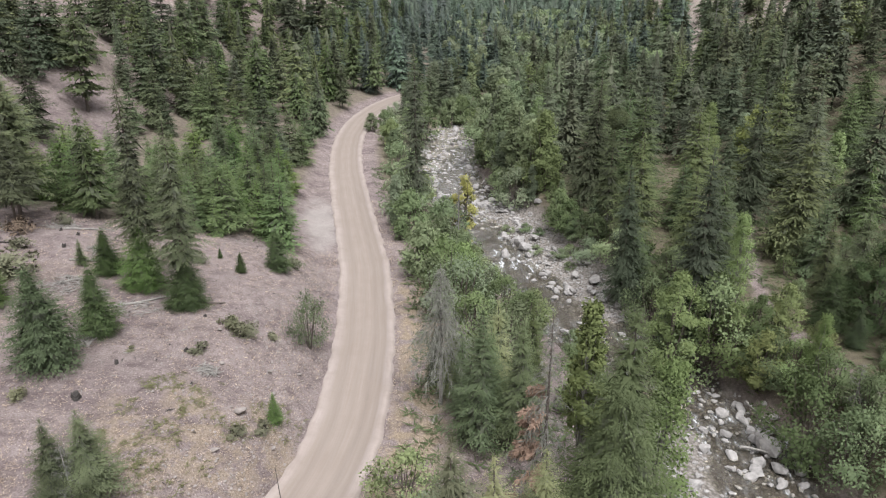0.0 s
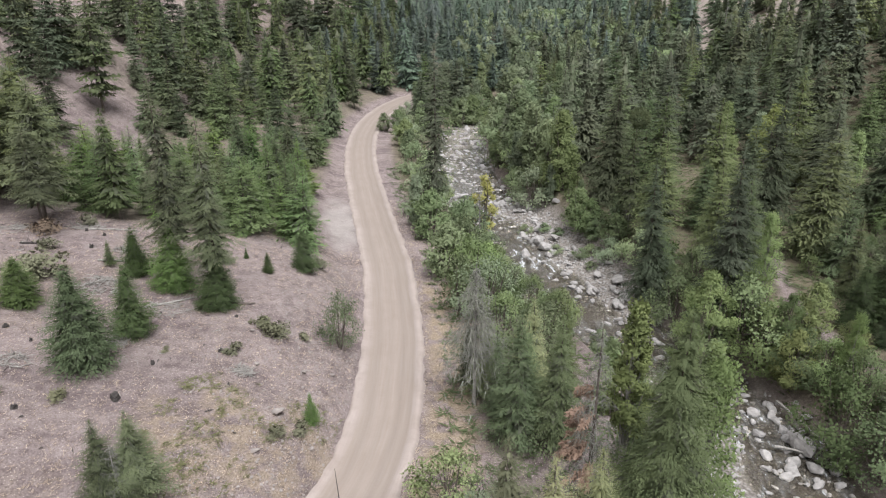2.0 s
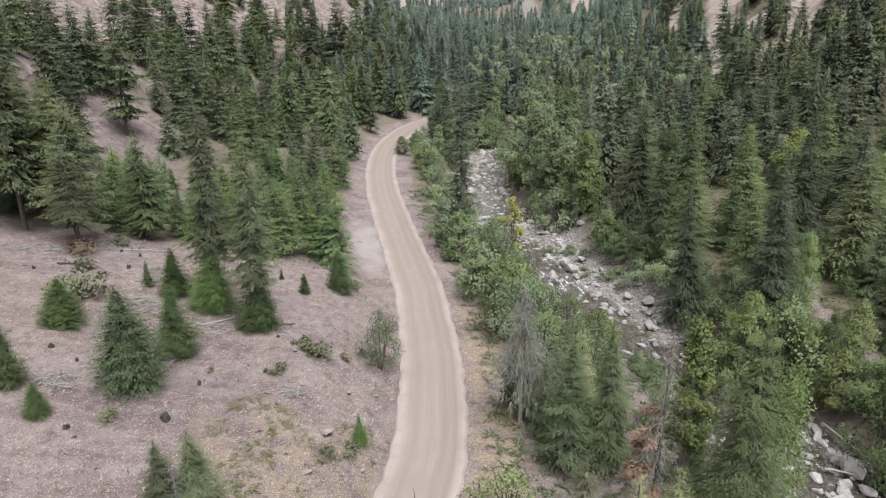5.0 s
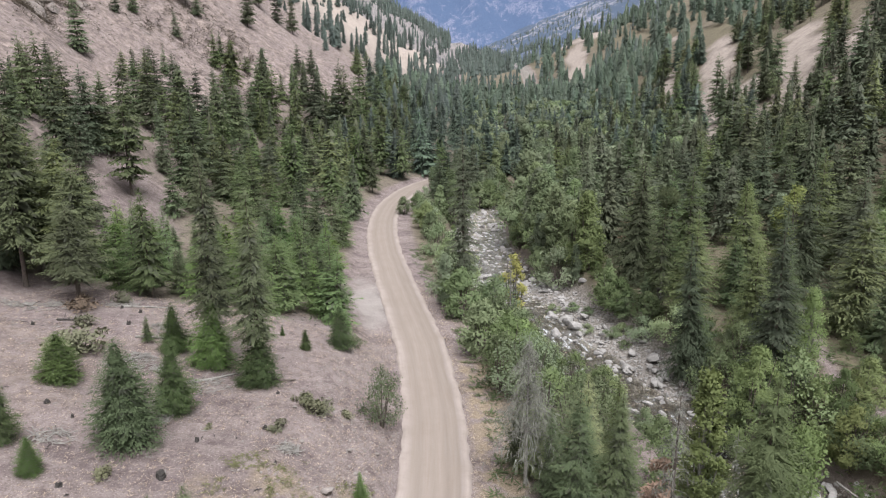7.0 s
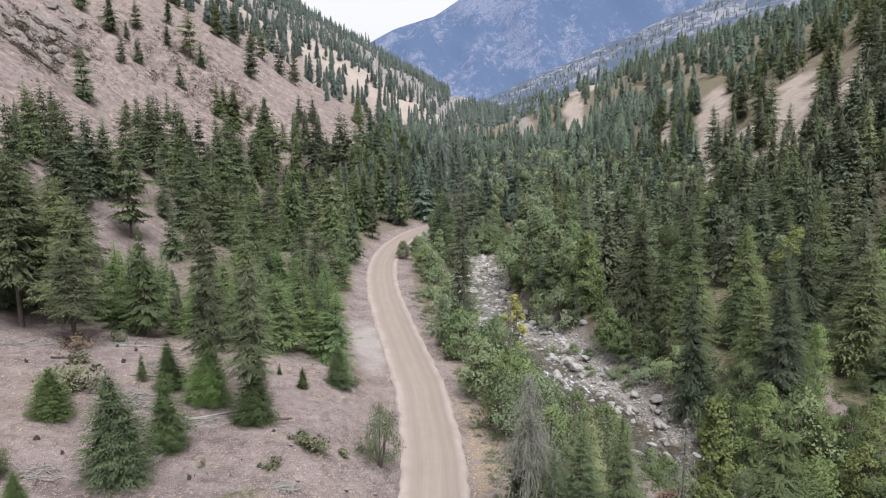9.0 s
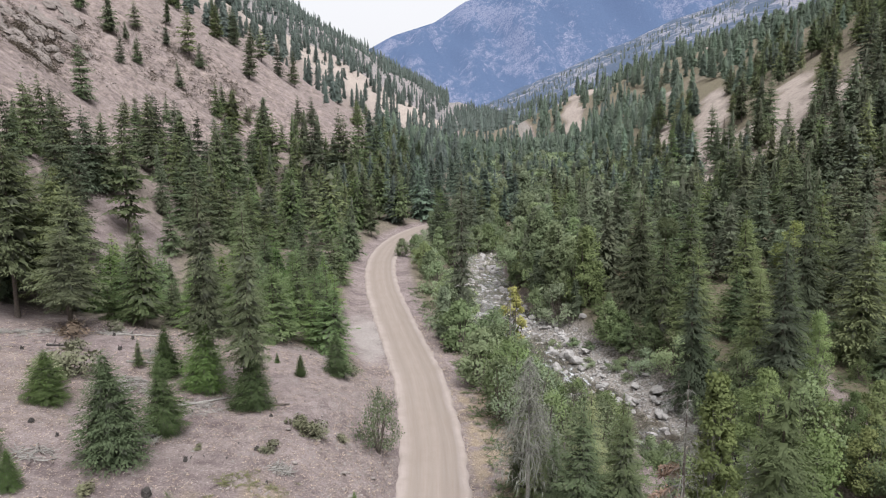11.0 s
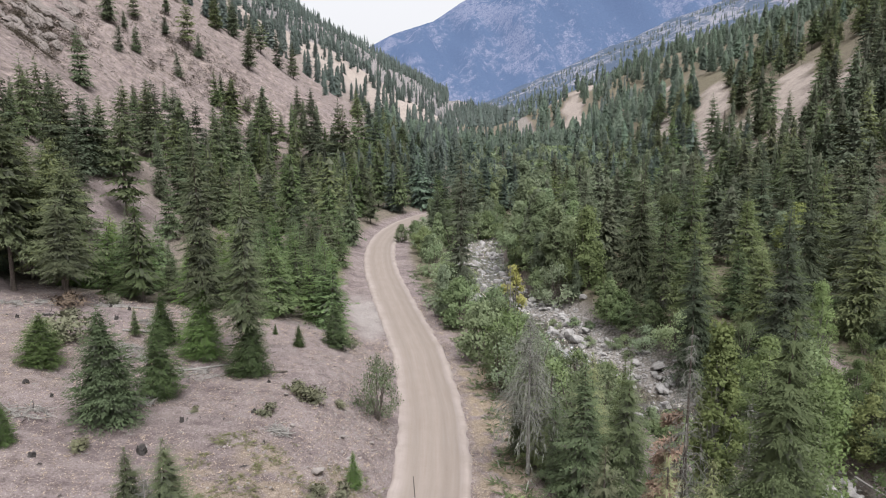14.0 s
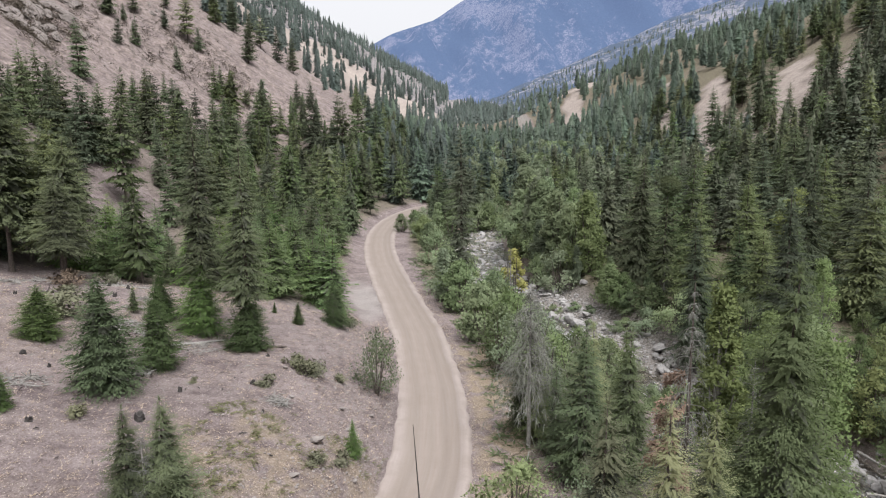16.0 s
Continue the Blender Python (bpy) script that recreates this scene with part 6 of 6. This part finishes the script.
def stick(seed):
    g = np.random.default_rng(seed)
    w = g.uniform(0.02, 0.03)
    return np.array([[-0.5, -w, 0.06], [-0.5, w, 0.06], [0.0, 0.05 * g.normal(), 0.13], [0.5, 0.0, 0.05]]), np.array([[0, 1, 2], [0, 2, 3], [1, 3, 2]])


ty = gs.uniform(34, 90, 2600)
tx = road_x(ty) - 5 - gs.uniform(0, 1, 2600) * 42
keep = fbm(tx, ty, 0.22, 6.0) > 0.45
scatter("dead_twigs", "grey dead twigs strewn over dry ground", "twigs", GREYWOOD, np.stack([tx, ty], 1)[keep], [stick(560 + i) for i in range(5)], 0.2, 0.75, 16)


ty = gs.uniform(36, 84, 220)
tx = road_x(ty) - 7 - gs.uniform(0, 1, 220) * 40
scatter("burnt_sticks", "small burnt sticks and stubs in dry grass", "sticks", CHAR, np.stack([tx, ty], 1), [stick(580 + i) for i in range(4)] + [(v * np.array([0.35, 3.0, 1.5]), f) for v, f in (stick(590), stick(591))], 0.35, 1.0, 21)


def stump(x, y, r, tall):
    g = np.random.default_rng(int(abs(x) * 10))
    ob = tagged(new("tree_stump"), "charred black tree stump in dry grass", "stump", "burnt stumps")
    ob.location = (x, y, h(x, y))
    a = np.linspace(0, 2 * np.pi, 11)[:-1]
    v, f = tube([[0, 0, -0.15], [0, 0, 0.05], [0.03, 0, tall * 0.6], [0.05, 0.02, tall]], [r * 1.4, r * 1.2, r, r * 0.85], 10)
    v[-10:, 2] += g.uniform(-0.45, 0.7, 10) * tall
    v[:, :2] += g.normal(0, 0.14 * r, (len(v), 2))
    part("wood", v, f, CHAR, ob)
    top = np.concatenate([v[-10:], [[0.05, 0.02, tall * 0.7]]])
    part("broken_top", top, np.array([[i, (i + 1) % 10, 10] for i in range(10)]), CHAR, ob)
    return ob


for x, y, r, tall in ((-27.6, 44.5, 0.42, 0.75), (-22.1, 52.4, 0.24, 0.5), (-26.7, 49.4, 0.2, 0.6), (-39.4, 51.6, 0.28, 0.45), (-40.3, 68.9, 0.25, 0.6), (-48.8, 66.4, 0.25, 0.5), (-40.6, 72.6, 0.22, 0.5), (-36.8, 50.4, 0.16, 0.35),
                      (-22.4, 58.6, 0.2, 0.3), (-33.3, 41.6, 0.3, 0.35), (-20.2, 47.9, 0.14, 0.3), (-33.3, 67.0, 0.22, 0.5), (-46.0, 70.0, 0.2, 0.4), (-43.5, 74.5, 0.2, 0.5)):
    stump(x, y, r * 0.7, tall * 0.5)


def log(a, b, r, mat, label, lift=0.0):
    """A fallen trunk lying on the ground from a to b, with its broken side limbs."""
    g = np.random.default_rng(int(abs(a[0]) * 31 + a[1]))
    ob = tagged(new("fallen_log"), label, "log", "fallen logs")
    n = 7
    pts = np.array([[a[0] + (b[0] - a[0]) * k / (n - 1), a[1] + (b[1] - a[1]) * k / (n - 1), 0] for k in range(n)])
    ground_z = height(pts[:, 0], pts[:, 1])
    pts[:, 2] = np.maximum(ground_z + r * 0.6, np.linspace(ground_z[0], ground_z[-1], n) + r * 0.6) + lift
    pts[:, :2] += g.normal(0, r * 0.5, (n, 2))
    foot = pts[0].copy()
    ob.location = foot
    v, f = tube(pts - foot, r * np.linspace(1.0, 0.45, n), 8)
    part("trunk", v, f, mat, ob, smooth=True)
    limbs = []
    for k in range(1, n - 1):
        w = unit(g.normal(0, 1, 3) + np.array([0, 0, 0.7]))
        p = pts[k] - foot
        limbs.append(tube(np.stack([p, p + w * r * 3, p + w * r * 6 + g.normal(0, r, 3)]), [r * 0.3, r * 0.2, r * 0.06], 5))
    v, f = join(limbs)
    tagged(part("dead_wood", v, f, mat, ob), kind="stuff")
    return ob


log((-31.0, 58.1), (-26.9, 62.0), 0.16, GREYWOOD, "weathered grey fallen log on dry grass")
log((-24.4, 60.3), (-21.4, 61.8), 0.17, BARK, "brown fallen log beside a fir")
log((-47.9, 68.9), (-46.0, 69.4), 0.14, CHAR, "charred fallen log on the bench")
log((29.4, 57.2), (31.0, 50.6), 0.12, GREYWOOD, "bare pole of driftwood across boulders", 1.1)
log((26.6, 50.9), (29.4, 50.1), 0.14, GREYWOOD, "bleached drift log lodged against a boulder", 0.55)
log((-38.5, 66.5), (-35.2, 67.6), 0.13, GREYWOOD, "weathered grey fallen log on dry grass")
log((-44.0, 76.0), (-39.5, 78.2), 0.15, GREYWOOD, "weathered grey fallen log below pines")
log((34.0, 47.0), (33.2, 50.4), 0.16, GREYWOOD, "broken grey trunk leaning among shrubs", 1.6)


def brush_pile(x, y, r, mat=GREYWOOD, n=70):
    g = np.random.default_rng(int(abs(x * 13)))
    ob = tagged(new("brush_pile"), "heap of dead grey branches on the ground", "brush pile", "brush piles")
    ob.location = (x, y, h(x, y))
    sticks = []
    for _ in range(n):
        a, rad = g.uniform(0, 6.28), r * math.sqrt(g.random())
        p = np.array([rad * math.cos(a), rad * math.sin(a) * 0.7, 0.03])
        p[2] = height(x + p[0], y + p[1]) - h(x, y) + g.uniform(0.0, 0.25)
        w = g.normal(0, 1, 3) * np.array([1, 0.7, 0.25])
        w = unit(w) * g.uniform(0.5, 1.4)
        sticks.append(tube(np.stack([p - w / 2, p + g.normal(0, 0.05, 3), p + w / 2]), [0.04, 0.03, 0.012], 4))
    v, f = join(sticks)
    tagged(part("dead_wood", v, f, mat, ob), kind="stuff")
    return ob


for x, y, r in ((-36.5, 62.3, 1.6), (-36.6, 47.2, 1.7), (-28.8, 58.6, 2.2), (-31.0, 52.0, 1.3), (-37.0, 60.5, 1.8), (-50.5, 72.5, 2.4), (-45.0, 77.5, 2.0), (-33.5, 60.5, 1.2), (-19.6, 50.2, 0.8), (-36.8, 69.4, 1.5), (-57.5, 74.0, 2.2), (-54.0, 73.0, 1.6)):
    brush_pile(x, y, r)

# low bushes
for kind, x, y, tall in (("sage1", -18.8, 56.4, 1.2), ("sage0", -18.0, 57.4, 1.1), ("sage0", -19.8, 57.6, 1.0), ("sage1", -20.9, 52.6, 0.9), ("sage1", -26.5, 52.0, 0.45), ("sage0", -41.6, 61.4, 2.2), ("sage0", -42.8, 60.2, 1.8), ("sage1", -45.3, 79.1, 1.3),
                         ("sage1", -31.4, 43.4, 0.8), ("sage1", -17.5, 75.2, 1.1), ("sage1", -44.5, 68.0, 1.2), ("brown_bush0", -46.8, 72.6, 1.5), ("sage0", -15.6, 44.0, 0.8), ("sage1", -14.0, 45.6, 0.9), ("sage1", -26.9, 70.4, 1.2),
                         ("sage1", -16.2, 58.0, 0.7)):
    plant(kind, x, y, tall, 1.3)


# willow clumps on the gravel bar
for x, y, tall in ((16.7, 92.6, 1.7), (13.7, 95.6, 1.5), (10.2, 104.8, 1.6), (12.9, 103.0, 1.5), (18.6, 94.0, 1.8), (14.8, 101.0, 1.4), (17.6, 89.2, 1.2), (19.2, 97.0, 1.9)):
    plant("shrub1", x, y, tall, 1.3, "low grey-green willow clump on the gravel bar")


# dead trees
def dead_tree(x, y, top, wide, label, rust=0, seed=1, levels=26, droop=0.5, per=4, clear=0.1):
    ob = tagged(new("dead_tree"), label, "dead tree", "dead trees")
    base = h(x, y)
    ob.location = (x, y, base - 0.05)
    trunk, limbs, twigs = bare(seed, top - base, wide, levels, per, clear, droop, 16)
    part("trunk", *trunk, GREYWOOD if not rust else BARK, ob, smooth=True)
    tagged(part("limb", *limbs, DEADLIMB, ob, "bare grey limbs"), kind="stuff")
    tagged(part("dead_foliage", *twigs, GREYTWIG, ob, "fine dead grey twigs"), kind="stuff")
    if rust:
        g = np.random.default_rng(seed + 50)
        st, wy = [], []
        for _ in range(rust):
            a, z = g.uniform(1.9, 4.6), (top - base) * g.uniform(0.16, 0.72)
            L = wide * (1 - z / (top - base)) ** 0.7 * g.uniform(0.8, 1.15)
            out = np.array([math.cos(a), math.sin(a), 0])
            for s in g.uniform(0.2, 1.0, 150):
                st.append(np.array([0, 0, z]) + out * L * s + np.array([0, 0, -0.28 * L * s * s]) + g.normal(0, 0.07, 3))
                wy.append(out * 0.8 + g.normal(0, 0.5, 3))
        st, wy = np.array(st), np.array(wy)
        ln = g.uniform(0.2, 0.45, len(st))
        part("rust_foliage", *blades(st, wy, ln, ln * 0.32, np.full(len(st), 0.3), g), RUST, ob, "rust-red dead needle sprays")
    TAKEN.append((x, y, 2))
    return ob


dead_tree(-0.2, 52.8, 13.9, 3.6, "dead grey fir with drooping bare branches", 0, 3, 46, 0.75, 7, 0.34)
dead_tree(6.5, 36.6, 17.6, 3.0, "dying fir with grey twigs and rust-red lower boughs", 34, 4, 40, 0.45, 5, 0.05)
pole = tagged(new("dead_tree"), "thin black limbless dead sapling", "dead tree", "dead trees")
pole.location = (-8.2, 28.2, h(-8.2, 28.2))
pole_z = np.array([-0.4, 0, 0.35, 0.7, 1.0]) * (13.3 - h(-8.2, 28.2))
part("trunk", *tube(np.stack([0.25 * np.sin(pole_z * 0.3), 0.1 * np.sin(pole_z * 0.5), pole_z], 1), [0.085, 0.08, 0.06, 0.04, 0.012], 7), CHAR, pole, smooth=True)
part("twig", *tube(np.array([[0.1, 0.0, 9.0], [0.25, 0.05, 9.3], [0.3, 0.05, 9.7]]), [0.018, 0.012, 0.005], 4), CHAR, pole)
dead_tree(-22.9, 34.2, 10.2, 1.0, "bare grey sapling between two young firs", 0, 15, 16, -0.4, 3, 0.15)
dead_tree(2.2, 93.0, 9.5, 1.6, "bare grey riverside tree with upright limbs", 0, 6, 14, -0.7, 4, 0.2)
dead_tree(12.6, 42.0, 11.5, 2.4, "bare broken grey tree by the river", 0, 7, 12, -0.2, 4, 0.4)
dead_tree(23.2, 93.0, 6.0, 1.2, "bare grey sapling behind the gravel bar", 0, 8, 10, -0.6, 4, 0.2)
dead_tree(34.5, 49.5, 6.5, 1.0, "thin bare sapling among shrubs", 0, 9, 10, -0.3, 3, 0.3)
for i, (x, y, top) in enumerate(((75.5, 203.2, 28.9), (146.7, 313.0, 76.4), (55.5, 274.8, 17.1), (15.7, 293.6, 20.7), (58.3, 171.1, 13.1))):
    dead_tree(x, y, top, 2.2, "bare grey snag among the valley firs", 0, 30 + i, 24, 0.3, 4, 0.12)
